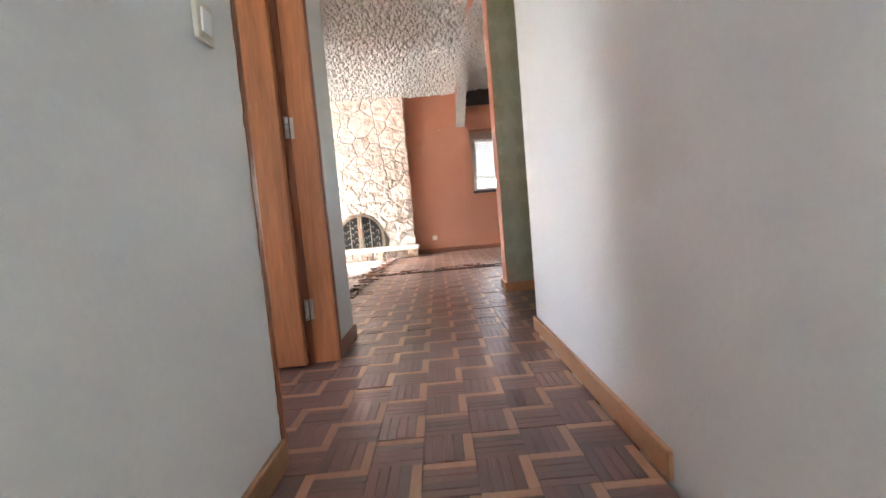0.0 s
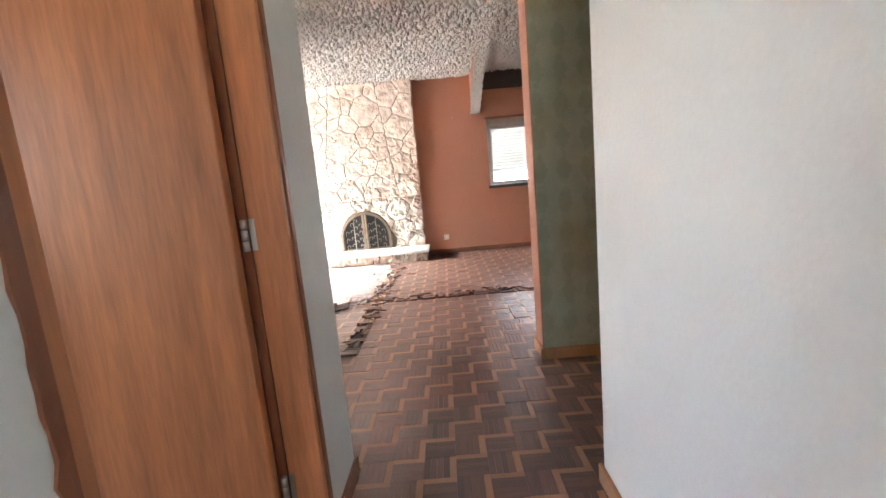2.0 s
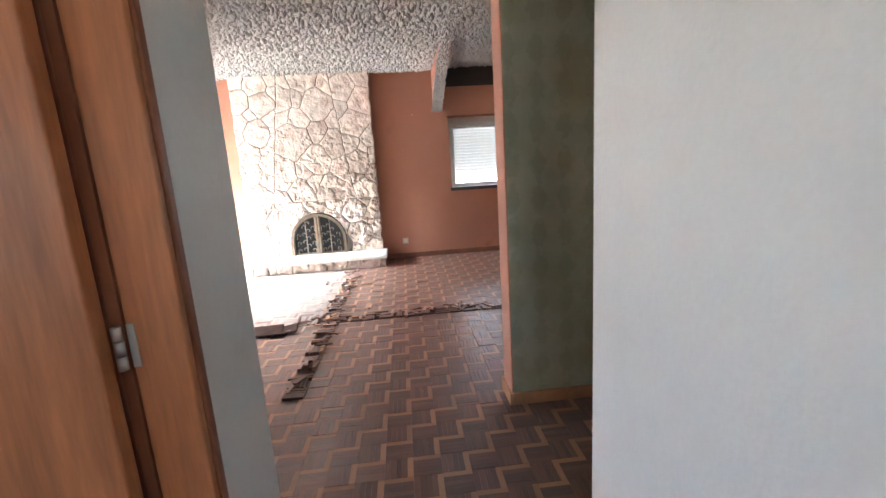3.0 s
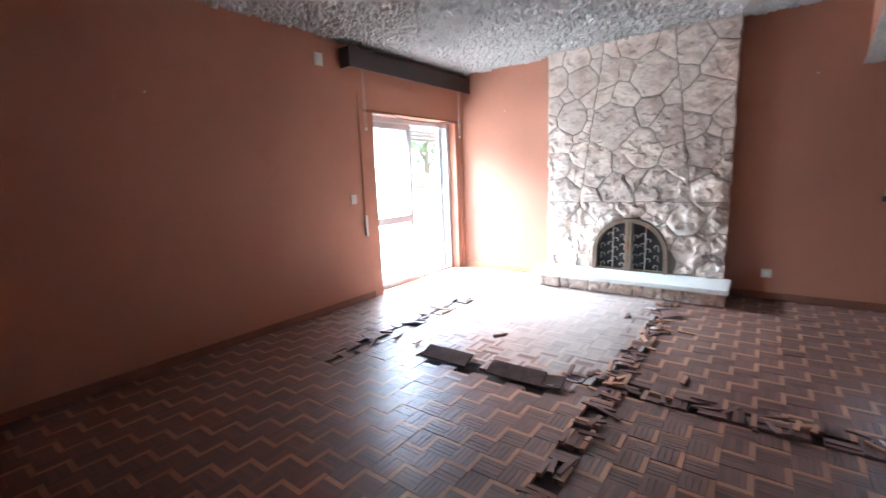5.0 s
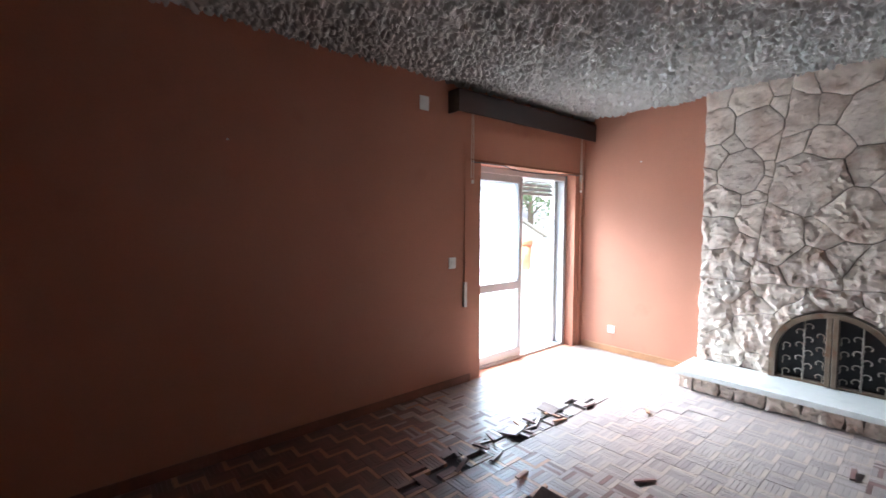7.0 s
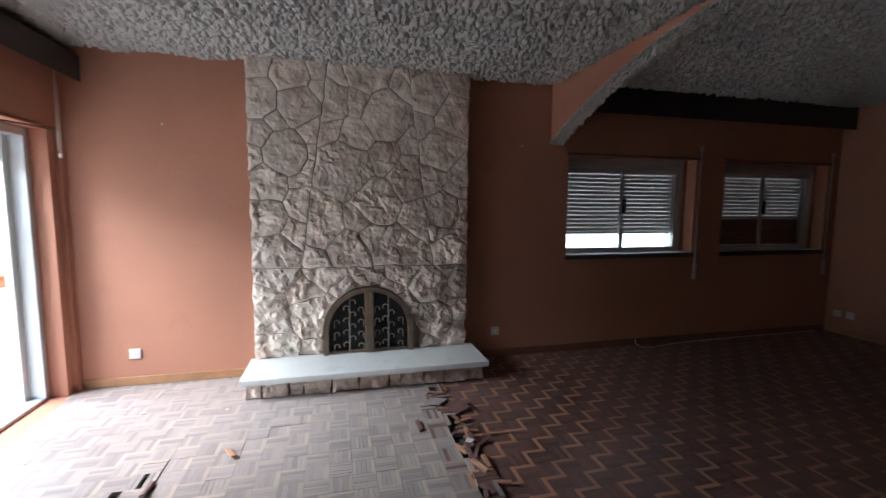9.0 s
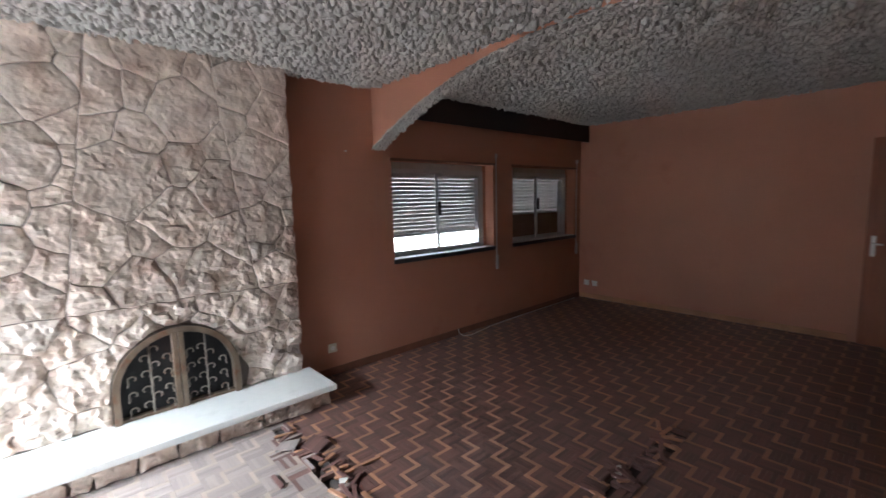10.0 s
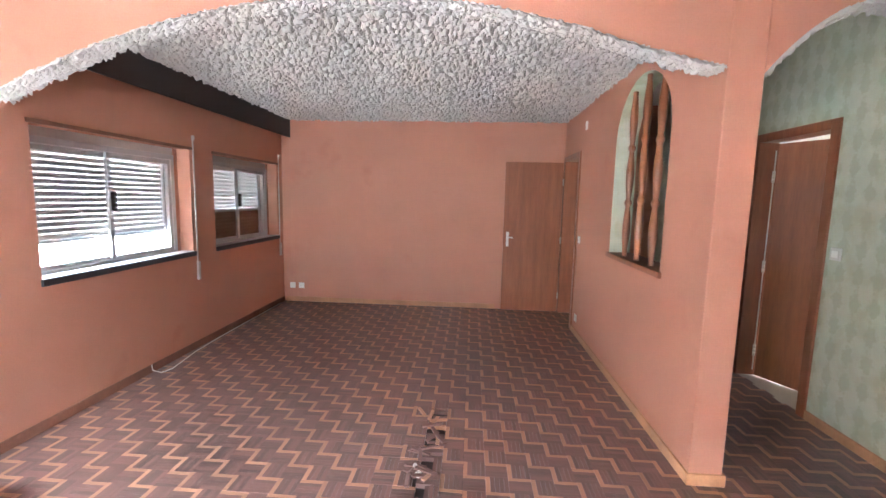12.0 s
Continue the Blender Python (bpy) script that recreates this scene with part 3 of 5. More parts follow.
def scatter(region, size, rng):
    """Seeds of unlike reach, (x, z, reach): first the large stones, then what fits between them."""
    xs, zs = [p[0] for p in region], [p[1] for p in region]
    out = []
    for reach, tries in ((0.62, 60), (0.5, 160), (0.38, 260), (0.24, 160)):
        for _ in range(tries):
            x, z, r = rng.uniform(min(xs), max(xs)), rng.uniform(min(zs), max(zs)), size * reach * rng.uniform(0.9, 1.1)
            if inside_ring(x, z, region) and all(math.hypot((x - o[0]) * 0.92, (z - o[1]) * 1.1) > (r + o[2]) * 0.93 for o in out):
                out.append((x, z, r))
    return out


def chamfered(poly, rng):
    """Knocks some corners off, as stones have them."""
    out = []
    n = len(poly)
    for k in range(n):
        p, q, r = poly[k - 1], poly[k], poly[(k + 1) % n]
        d = min(math.dist(p, q), math.dist(q, r))
        cut = min(0.3 * d, rng.choice((0.001, 0.003, 0.006)))
        for e in (p, r):
            t = cut / max(math.dist(e, q), 1e-4)
            out.append((q[0] + (e[0] - q[0]) * t, q[1] + (e[1] - q[1]) * t))
    return out


def in_arch(x, z, grow):
    r = AR + grow
    return (math.hypot(x - AX, z - AZ) < r) if z > AZ else abs(x - AX) < r


def out_of_arch(x, z, grow):
    r = AR + grow
    if not in_arch(x, z, grow):
        return x, z
    if z > AZ:
        d = math.hypot(x - AX, z - AZ) or 1e-3
        return AX + (x - AX) / d * r, AZ + (z - AZ) / d * r
    return AX + math.copysign(r, x - AX), z


def stone_mesh(poly, seed, base_y, relief, rng, arch=True, rough=1.0):
    """One cleft stone: a ragged outline, steep broken sides and a face of tilted facets."""
    cx, cz = sum(p[0] for p in poly) / len(poly), sum(p[1] for p in poly) / len(poly)
    ring = []
    for p, q in zip(poly, poly[1:] + poly[:1]):
        n = max(1, int(math.hypot(q[0] - p[0], q[1] - p[1]) / 0.022))
        for k in range(n):
            x, z = p[0] + (q[0] - p[0]) * k / n, p[1] + (q[1] - p[1]) * k / n
            v = Vector((x * 9, z * 9, 2))
            x, z = x + 0.017 * noise.noise(v) + 0.004 * noise.noise(v * 4.1), z + (0.017 * noise.noise(v + Vector((9, 4, 1))) + 0.004 * noise.noise(v * 4.3)) * (1 if arch else 0.2)
            if arch:
                x, z = out_of_arch(x, z, 0.035)
            ring.append((x, z))
    size = max(math.hypot(p[0] - cx, p[1] - cz) for p in ring)
    tilt_x, tilt_z = rng.uniform(-0.22, 0.22), rng.uniform(-0.22, 0.22)
    bulge = 1 + rng.uniform(-0.3, 0.25) * rough

    def height(px, pz, k):
        v = Vector((px * 8, pz * 8, seed * 3.7))
        warp = Vector((noise.noise(v), noise.noise(v + Vector((5, 1, 2))), 0)) * 0.9
        facet = noise.cell(Vector((px * 15 + warp.x * 1.6, pz * 15 + warp.y * 1.6, seed))) - 0.5
        ridge = 0.5 - abs(noise.noise(v * 1.7 + warp)) * 1.6
        bump = 0.6 * noise.noise(v * 1.2) + 0.5 * facet + 0.4 * ridge + 0.3 * noise.noise(v * 3.3) + 0.2 * noise.noise(v * 7.7)
        gap_to_edge = min(math.hypot(px - x, pz - z) for x, z in ring)
        pitched = 1 - (0.10 + 0.34 * max(0, rough - 0.5)) * max(0, 1 - gap_to_edge / (0.004 + 0.026 * rough)) ** 1.5
        face = 0.72 * bulge * k + rough * (0.5 * bump + tilt_x * (px - cx) / size + tilt_z * (pz - cz) / size)
        return max(0.006, relief * face * pitched)

    def pulled(inset):
        out = []
        for x, z in ring:
            d = math.hypot(x - cx, z - cz) or 1e-4
            k = max(0.3, 1 - inset / d)
            out.append((cx + (x - cx) * k, cz + (z - cz) * k))
        return out

    n = len(ring)
    edge = pulled(0.0012)
    face = pulled(0.0036)
    pts = [Vector(p) for p in face]
    step = 0.021
    xs, zs = [p[0] for p in face], [p[1] for p in face]
    inner = pulled(0.017)
    z, odd = min(zs) + step / 2, 0
    while z < max(zs):
        x = min(xs) + (step / 2 if odd else 0)
        while x < max(xs):
            if inside_ring(x, z, inner):
                pts.append(Vector((x + rng.uniform(-0.006, 0.006), z + rng.uniform(-0.006, 0.006))))
            x += step
        z, odd = z + step * 0.87, 1 - odd
    flat, _, tris, _, _, _ = geometry.delaunay_2d_cdt(pts, [(k, (k + 1) % n) for k in range(n)], [], 1, 1e-6)
    bm = bmesh.new()
    back = [bm.verts.new((x, base_y + 0.05, z)) for x, z in edge]
    front = [bm.verts.new((x, base_y - height(x, z, 0.95) * 0.93, z)) for x, z in edge]
    top = [bm.verts.new((p.x, base_y - height(p.x, p.y, 0.95 if k < n else 1.0), p.y)) for k, p in enumerate(flat)]
    for t in tris:
        bm.faces.new([top[k] for k in t])
    m = min(n, len(top))
    for k in range(n):
        q = (k + 1) % n
        bm.faces.new((back[k], back[q], front[q], front[k]))
        if q < m and k < m and top[k] is not top[q]:
            bm.faces.new((front[k], front[q], top[q], top[k]))
    return bm


def inside_ring(x, z, poly):
    hit = False
    for (ax, az), (bx, bz) in zip(poly, poly[1:] + poly[:1]):
        if (az > z) != (bz > z) and x < (bx - ax) * (z - az) / (bz - az) + ax:
            hit = not hit
    return hit


def fireplace():
    rng = random.Random(11)
    root = thing("fireplace", (AX, -0.1, 0), "chimney breast of cleft cream limestone with a marble hearth", "fireplace")
    hood0, hood1, hoodz = -2.27, -1.16, 0.92
    top0, top1, zt = -2.03, -1.385, CEIL - 0.012
    regions = [
        ([(FX0, hoodz), (hood0, hoodz), (top0, zt), (FX0, zt)], 0.25),
        ([(hood0, hoodz), (hood1, hoodz), (top1, zt), (top0, zt)], 0.30),
        ([(hood1, hoodz), (FX1, hoodz), (FX1, zt), (top1, zt)], 0.25),
        ([(FX0, SLAB), (FX1, SLAB), (FX1, hoodz), (FX0, hoodz)], 0.24),
    ]
    i = 0
    for region, most in regions:
        for poly in cells(region, scatter(region, most, rng)):
            i += 1
            cx, cz = sum(p[0] for p in poly) / len(poly), sum(p[1] for p in poly) / len(poly)
            if in_arch(cx, cz, -0.06):
                continue
            small = []
            for x, z in chamfered(poly, rng):
                d = math.hypot(x - cx, z - cz)
                k = 1 - 0.0022 / max(d, 0.01)
                small.append((cx + (x - cx) * k, cz + (z - cz) * k))
            rough = 1.1 - 0.75 * min(1, max(0, (cz - 0.75) / 1.3))
            part("stone", stone_mesh(small, i, FY + 0.02, 0.058, rng, rough=rough), STONE, root)
    bm = bmesh.new()
    arc = [(AX - (AR + 0.03) * math.cos(math.pi * k / 24), AZ + (AR + 0.03) * math.sin(math.pi * k / 24)) for k in range(25)]
    solid(bm, [(FX0 + 0.01, 0.0), (AX - AR - 0.03, 0.0)] + arc[:13] + [(AX, CEIL), (FX0 + 0.01, CEIL)], "y", -0.088, 0.0)
    solid(bm, [(AX, CEIL)] + arc[12:] + [(AX + AR + 0.03, 0.0), (FX1 - 0.01, 0.0), (FX1 - 0.01, CEIL)], "y", -0.088, 0.0)
    part("backing", bm, MORTAR, root, "grey mortar bed between the stones")
    bm = bmesh.new()
    bm_box(bm, AX - 0.45, AX + 0.45, -0.006, -0.002, 0.02, 0.85)
    part("firebox", bm, SOOT, root, "sooty black back of the firebox")
    # hearth
    part("hearth_slab", box(-2.685, -0.785, -0.56, -0.085, SLAB - 0.045, SLAB, 0.005), MARBLE, root, "pale marble slab, dusty")
    part("hearth_core", box(-2.625, -0.835, -0.45, -0.09, 0.0, SLAB - 0.046), MORTAR, root, "mortar core of the hearth")
    x = -2.645
    while x < -0.83:
        w = min(rng.uniform(0.08, 0.24), -0.815 - x)
        if w < 0.05:
            break
        poly = [(x, 0.004), (x + w - 0.006, 0.004), (x + w - 0.006, SLAB - 0.05), (x, SLAB - 0.05)]
        poly = [(px + rng.uniform(-0.016, 0.016), pz) for px, pz in poly]
        part("base_stone", stone_mesh(chamfered(poly, rng), i, -0.468, 0.055, rng, arch=False), STONE, root)
        i += 1
        x += w
    for side, x in ((1, -0.838), (-1, -2.622)):
        y = -0.455
        while y < -0.12:
            w = rng.uniform(0.12, 0.18)
            bm = stone_mesh([(y, 0.004), (y + w - 0.006, 0.004), (y + w - 0.006, SLAB - 0.05), (y, SLAB - 0.05)], i, 0.0, 0.024, rng, arch=False)
            for v in bm.verts:
                v.co = Vector((x - side * v.co.y, v.co.x, v.co.z))
            part("base_stone", bm, STONE, root)
            i += 1
            y += w
    # iron doors
    screen = part("fire_door", box(AX - AR, AX + AR, -0.130, -0.085, SLAB + 0.001, SLAB + 0.022, 0.003), FIREFRAME, root, "arched iron fire doors with scrollwork")
    yF = -0.115
    bm = bmesh.new()
    n = 30
    for r0, r1, ya, yb in ((AR - 0.012, AR + 0.028, -0.150, -0.06),):
        pts_o = [(AX - r1, SLAB)] + [(AX - r1 * math.cos(math.pi * k / n), AZ + r1 * math.sin(math.pi * k / n)) for k in range(n + 1)] + [(AX + r1, SLAB)]
        pts_i = [(AX - r0, SLAB)] + [(AX - r0 * math.cos(math.pi * k / n), AZ + r0 * math.sin(math.pi * k / n)) for k in range(n + 1)] + [(AX + r0, SLAB)]
        for (a, b, c, d) in zip(pts_o, pts_o[1:], pts_i, pts_i[1:]):
            q = [[bm.verts.new((p[0], y, p[1])) for p in (a, b, d, c)] for y in (ya, yb)]
            bm.faces.new(q[0])
            bm.faces.new(q[1][::-1])
            bm.faces.new((q[0][0], q[0][1], q[1][1], q[1][0]))
            bm.faces.new((q[0][2], q[0][3], q[1][3], q[1][2]))
    bmesh.ops.remove_doubles(bm, verts=bm.verts[:], dist=1e-5)
    part("arch_frame", bm, FIREFRAME, screen, "worn brownish metal arch frame")
    for dx in (-0.019, 0.019):
        part("meeting_stile", box(AX + dx - 0.017, AX + dx + 0.017, -0.155, -0.105, SLAB + 0.004, AZ + AR - 0.004, 0.004), FIREFRAME, screen)
    bm = bmesh.new()
    solid(bm, [(AX - AR + 0.01, SLAB + 0.01)] + [(AX - (AR - 0.01) * math.cos(math.pi * k / n), AZ + (AR - 0.01) * math.sin(math.pi * k / n)) for k in range(n + 1)] + [(AX + AR - 0.01, SLAB + 0.01)], "y", -0.072, -0.066)
    part("mesh_screen", bm, SOOT, screen, "dark sheet behind the scrolls")

    def scroll(x, z, side, r):
        pts = []
        for k in range(20):
            a = -0.5 + k / 19 * 4.4
            rr = r * (1 - 0.62 * max(0, k - 5) / 14)
            pts.append((x + side * (r + 0.002 - rr * math.cos(a)), yF - 0.012, z + rr * math.sin(a)))
        return [(x, yF - 0.012, z - r * 1.5)] + pts

    for s in (-1, 1):
        bx = AX + s * 0.165
        bm = bmesh.new()
        zt2 = AZ + math.sqrt((AR - 0.01) ** 2 - 0.165 ** 2)
        tube(bm, [(bx, yF - 0.012, SLAB + 0.01), (bx, yF - 0.012, zt2)], 0.0055, 6)
        part("rod", bm, IRON, screen)
        for row in range(4):
            for k, side in enumerate((-1, 1)):
                z = SLAB + 0.075 + row * 0.105 + (0.05 if k else 0)
                if not in_arch(bx + side * 0.06, z + 0.03, -0.02):
                    continue
                bm = bmesh.new()
                tube(bm, scroll(bx, z, side, 0.031), 0.0048, 6)
                part("scroll", bm, IRON, screen)
        for edge in (0.045, 0.295):
            for row in range(4):
                z = SLAB + 0.06 + row * 0.105
                x = AX + s * edge
                if not in_arch(x, z + 0.05, -0.025):
                    continue
                bm = bmesh.new()
                tube(bm, scroll(x, z, -s if edge > 0.2 else s, 0.028), 0.0046, 6)
                part("scroll", bm, IRON, screen)
    return root


fireplace()


# ---------------------------------------------------------------- windows
def slat(x0, x1, z, h, material, parent, y, holes):
    bm = bmesh.new()
    prof = [(y - 0.004, z), (y + 0.004, z), (y + 0.008, z + h * 0.5), (y + 0.004, z + h), (y - 0.004, z + h), (y - 0.0005, z + h * 0.5)]
    solid(bm, prof, "x", x0, x1)
    if holes:
        x = x0 + 0.006
        while x < x1 - 0.02:
            bm_box(bm, x, x + 0.013, y - 0.003, y + 0.003, z + h, z + h + 0.012)
            x += 0.034
    part("slat", bm, material, parent)


def window(number, w, bottom, material, closed_below, label):
    x0, x1, z0, z1 = w
    fy = 0.15
    fx1 = x1 - 0.05
    root = thing("window_%d" % number, ((x0 + x1) / 2, 0.1, z0), label, "window", kind="structure")
    f = 0.045
    for nm, b in (("window_frame", (x0, fx1, z0, z0 + 0.024)), ("window_frame", (x0, fx1, z1 - 0.11, z1 - 0.11 + f)), ("window_frame", (x0, x0 + f, z0 + 0.024, z1 - 0.11)), ("window_frame", (fx1 - f, fx1, z0 + 0.024, z1 - 0.11))):
        part(nm, box(b[0], b[1], fy - 0.03, fy + 0.04, b[2], b[3], 0.003, 1), ALU, root)
    part("shutter_housing", box(x0, fx1, fy - 0.02, fy + 0.06, z1 - 0.065, z1, 0.003, 1), SLATMAT, root, "pale brown shutter box above the sashes")
    part("window_reveal", box(fx1, x1, 0.125, 0.27, z0 + 0.001, z1 - 0.001), SALMON, root, "salmon painted filling beside the frame")
    mid = (x0 + fx1) / 2
    for k, (a, b, y) in enumerate(((x0 + f, mid + 0.03, fy + 0.012), (mid - 0.03, fx1 - f, fy - 0.012))):
        sash = part("sash", box(a, b, y - 0.012, y + 0.012, z0 + 0.024, z0 + 0.052, 0.002, 1), ALU, root)
        part("rail", box(a, b, y - 0.012, y + 0.012, z1 - 0.15, z1 - 0.111, 0.002, 1), ALU, sash)
        part("stile", box(a, a + 0.036, y - 0.011, y + 0.011, z0 + 0.052, z1 - 0.15, 0.002, 1), ALU, sash)
        part("stile", box(b - 0.036, b, y - 0.011, y + 0.011, z0 + 0.052, z1 - 0.15, 0.002, 1), ALU, sash)
        pane = part("pane", box(a + 0.036, b - 0.036, y - 0.002, y + 0.002, z0 + 0.052, z1 - 0.15), GLASS, sash)
        pane.visible_shadow = False
    part("handle", box(mid - 0.012, mid + 0.014, fy - 0.055, fy - 0.02, 1.38, 1.53, 0.006), DARKWOOD, root, "dark plastic catch")
    part("window_sill", box(x0 + 0.001, x1 - 0.001, -0.010, 0.12, z0 - 0.02, z0 + 0.003, 0.003), MARBLE, root, "pale stone sill")
    part("sill_edge", box(x0 - 0.02, x1 + 0.01, -0.030, -0.011, z0 - 0.045, z0 + 0.001, 0.004), SILL, root, "dark slate edge")
    part("lintel_strip", box(x0 - 0.02, x1 + 0.03, -0.016, 0.0, z1 - 0.005, z1 + 0.022, 0.003), DARKBASE, root, "thin dark wooden strip above the opening")
    z = z1 - 0.115
    pitch = 0.0425
    while z > bottom:
        # rows without light slots take the slat colour painted as unlit
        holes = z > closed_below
        slat(x0 + 0.01, fx1 - 0.031, z, 0.0398 if holes else 0.0422, material if holes else UNLITSLAT, root, fy + 0.085, holes)
        z -= pitch
    part("end_slat", box(x0 + 0.01, fx1 - 0.031, fy + 0.078, fy + 0.095, z + 0.012, z + pitch - 0.001, 0.003), ALU if bottom > 1 else UNLITSLAT, root)
    part("shutter_guide", box(fx1 - 0.03, fx1 - 0.001, fy + 0.062, fy + 0.118, z0 + 0.004, z1 - 0.066, 0.003, 1), ALU, root)
    # strap of the roller shutter on the wall
    strap = thing("shutter_strap", (x1 + 0.05, -0.01, 0.7), "grey roller-shutter strap with its winder box beside the window", "strap", "shutter straps")
    sx = x1 + 0.05
    part("tape", box(sx - 0.009, sx + 0.009, -0.010, -0.002, 0.80, 2.05, 0.001, 1), TAPE, strap)
    part("winder_box", box(sx - 0.016, sx + 0.016, -0.026, 0.0, 0.68, 0.86, 0.005), TAPE, strap, "narrow winder box")
    part("guide", box(sx - 0.014, sx + 0.014, -0.02, 0.0, 2.03, 2.075, 0.004), TAPE, strap)


window(1, W1, 1.16, SLATMAT, 1.0, "aluminium sliding window, its slatted shutter half lowered")
window(2, W2, 0.985, SLATMAT, 1.30, "aluminium sliding window, its slatted shutter fully lowered")

# pelmets
pel = thing("pelmet", (1.9, -0.07, 2.33), "long dark-stained wooden curtain pelmet above the windows", "pelmet")
part("front_board", box(AW + 0.002, XR - 0.002, -0.135, -0.115, 2.325, 2.585, 0.004), DARKWOOD, pel)
part("top_board", box(AW + 0.002, XR - 0.002, -0.115, 0.0, 2.555, 2.575), DARKWOOD, pel)
part("curtain_rail", box(AW + 0.01, XR - 0.01, -0.075, -0.045, 2.53, 2.553), ALU, pel)
pel = thing("pelmet", (-3.86, -1.03, 2.31), "dark-stained wooden curtain pelmet above the balcony door", "pelmet")
part("front_board", box(-3.80, -3.782, -2.06, -0.002, 2.32, 2.50, 0.004), DARKWOOD, pel)
part("end_board", box(-3.918, -3.80, -2.06, -2.042, 2.32, 2.50, 0.003), DARKWOOD, pel)
part("top_board", box(-3.918, -3.80, -2.042, -0.002, 2.482, 2.498), DARKWOOD, pel)
for y in (-1.83, -0.16):
    cord = thing("pull_cord", (-3.86, y, 1.75), "thin pale looped curtain cord hanging from the pelmet", "cord", "curtain cords")
    for k, dy in enumerate((-0.012, 0.012)):
        bm = bmesh.new()
        tube(bm, [(-3.86, y + dy * 0.6, 2.48), (-3.86, y + dy, 2.1), (-3.862, y + dy * 1.2, 1.80 - 0.03 * k)], 0.0028, 5)
        part("strand", bm, CORD, cord)
    part("weight", box(-3.868, -3.852, y - 0.012, y + 0.012, 1.755, 1.785, 0.005), PLASTIC, cord)

# ---------------------------------------------------------------- balcony door
GX = -4.11
door = thing("door_1", (GX, -0.92, 0), "aluminium sliding balcony door, one leaf slid open", "door", kind="structure")
y0, y1, zt = BD[0] + 0.16, BD[1] - 0.08, 1.955
part("reveal_filling", box(GX - 0.06, XL - 0.03, BD[0], y0, 0.002, zt - 0.001), SALMON, door, "salmon painted filling beside the frame")
part("reveal_filling", box(GX - 0.06, XL - 0.03, y1, BD[1], 0.002, zt - 0.001), SALMON, door, "salmon painted filling beside the frame")
part("shutter_guide", box(GX - 0.10, GX - 0.052, y1 - 0.095, y1 - 0.02, 0.0, zt - 0.004, 0.004), PLASTIC, door, "pale shutter guide rail")
for nm, b in (("jamb", (y0, y0 + 0.035, 0.0, zt - 0.004)), ("jamb", (y1 - 0.05, y1, 0.0, zt - 0.004)), ("head", (y0 + 0.035, y1 - 0.05, zt - 0.06, zt - 0.004)), ("threshold", (y0 + 0.035, y1 - 0.05, 0.0, 0.025))):
    part(nm, box(GX - 0.05, GX + 0.05, b[0], b[1], b[2], b[3], 0.003, 1), ALU, door)
for k, (a, b, x) in enumerate(((y0 + 0.035, -0.90, GX + 0.022), (y0 + 0.06, -0.94, GX - 0.022))):
    leaf = part("leaf", box(x - 0.016, x + 0.016, a, b, 0.028, 0.115, 0.003, 1), ALU, door)
    part("rail", box(x - 0.016, x + 0.016, a, b, 0.735, 0.82, 0.003, 1), ALU, leaf)
    part("rail", box(x - 0.016, x + 0.016, a, b, zt - 0.13, zt - 0.062, 0.003, 1), ALU, leaf)
    part("stile", box(x - 0.015, x + 0.015, a, a + 0.05, 0.115, zt - 0.13, 0.003, 1), ALU, leaf)
    part("stile", box(x - 0.015, x + 0.015, b - 0.05, b, 0.115, zt - 0.13, 0.003, 1), ALU, leaf)
    for q0, q1 in ((0.115, 0.735), (0.82, zt - 0.13)):
        pane = part("pane", box(x - 0.002, x + 0.002, a + 0.05, b - 0.05, q0, q1), DUSTYGLASS, leaf)
        pane.visible_shadow = False
z = zt - 0.06
for k in range(4):
    bm = bmesh.new()
    solid(bm, [(y0 + 0.04, z - 0.034), (y1 - 0.055, z - 0.034), (y1 - 0.055, z), (y0 + 0.04, z)], "x", GX - 0.082, GX - 0.072)
    part("slat", bm, SLATMAT, door)
    z -= 0.046
part("drooping_seal", (lambda bm: (tube(bm, [(XL + 0.004, BD[0] + 0.02 + 1.66 * k / 16, zt - 0.004 - 0.035 * math.sin(math.pi * k / 16) ** 2 * (k > 4)) for k in range(17)], 0.006, 5), bm)[1])(bmesh.new()), SILL, door, "dark seal strip hanging loose below the lintel")
part("lintel_edge", box(XL - 0.001, XL + 0.012, BD[0] - 0.01, BD[1], zt, zt + 0.02, 0.003), BROWNWOOD, door)
strap = thing("shutter_strap", (XL, -1.88, 0.7), "faded reddish roller-shutter strap with its winder box beside the balcony door", "strap", "shutter straps")
part("tape", box(XL + 0.002, XL + 0.009, -1.872, -1.854, 0.85, 2.12, 0.001, 1), SALMON, strap)
part("winder_box", box(XL, XL + 0.022, -1.885, -1.85, 0.68, 0.90, 0.005), STEEL, strap, "worn metal winder plate")


# ---------------------------------------------------------------- doors
def hinge(parent, x, y, z, h=0.085, r=0.0075):
    bm = bmesh.new()
    for a, b in ((0, 0.31), (0.335, 0.665), (0.69, 1)):
        tube(bm, [(x, y, z - h / 2 + h * a), (x, y, z - h / 2 + h * b)], r, 10)
    part("hinge", bm, STEEL, parent, "steel butt hinge")


# corridor door, opened a quarter turn into the room beside the corridor
d = thing("door_2", (CW, -5.7, 0), "orange-brown veneered door, opened into the side room, in a chipped jamb", "door", kind="structure")
part("jamb", box(CW - 0.096, CW + 0.006, -5.357, -5.336, 0.002, 2.079, 0.003), DOORWOOD, d, "orange wooden jamb")
part("casing", box(CW - 0.002, CW + 0.012, -5.334, -5.312, 0.002, 2.12, 0.003), BROWNWOOD, d, "narrow casing strip")
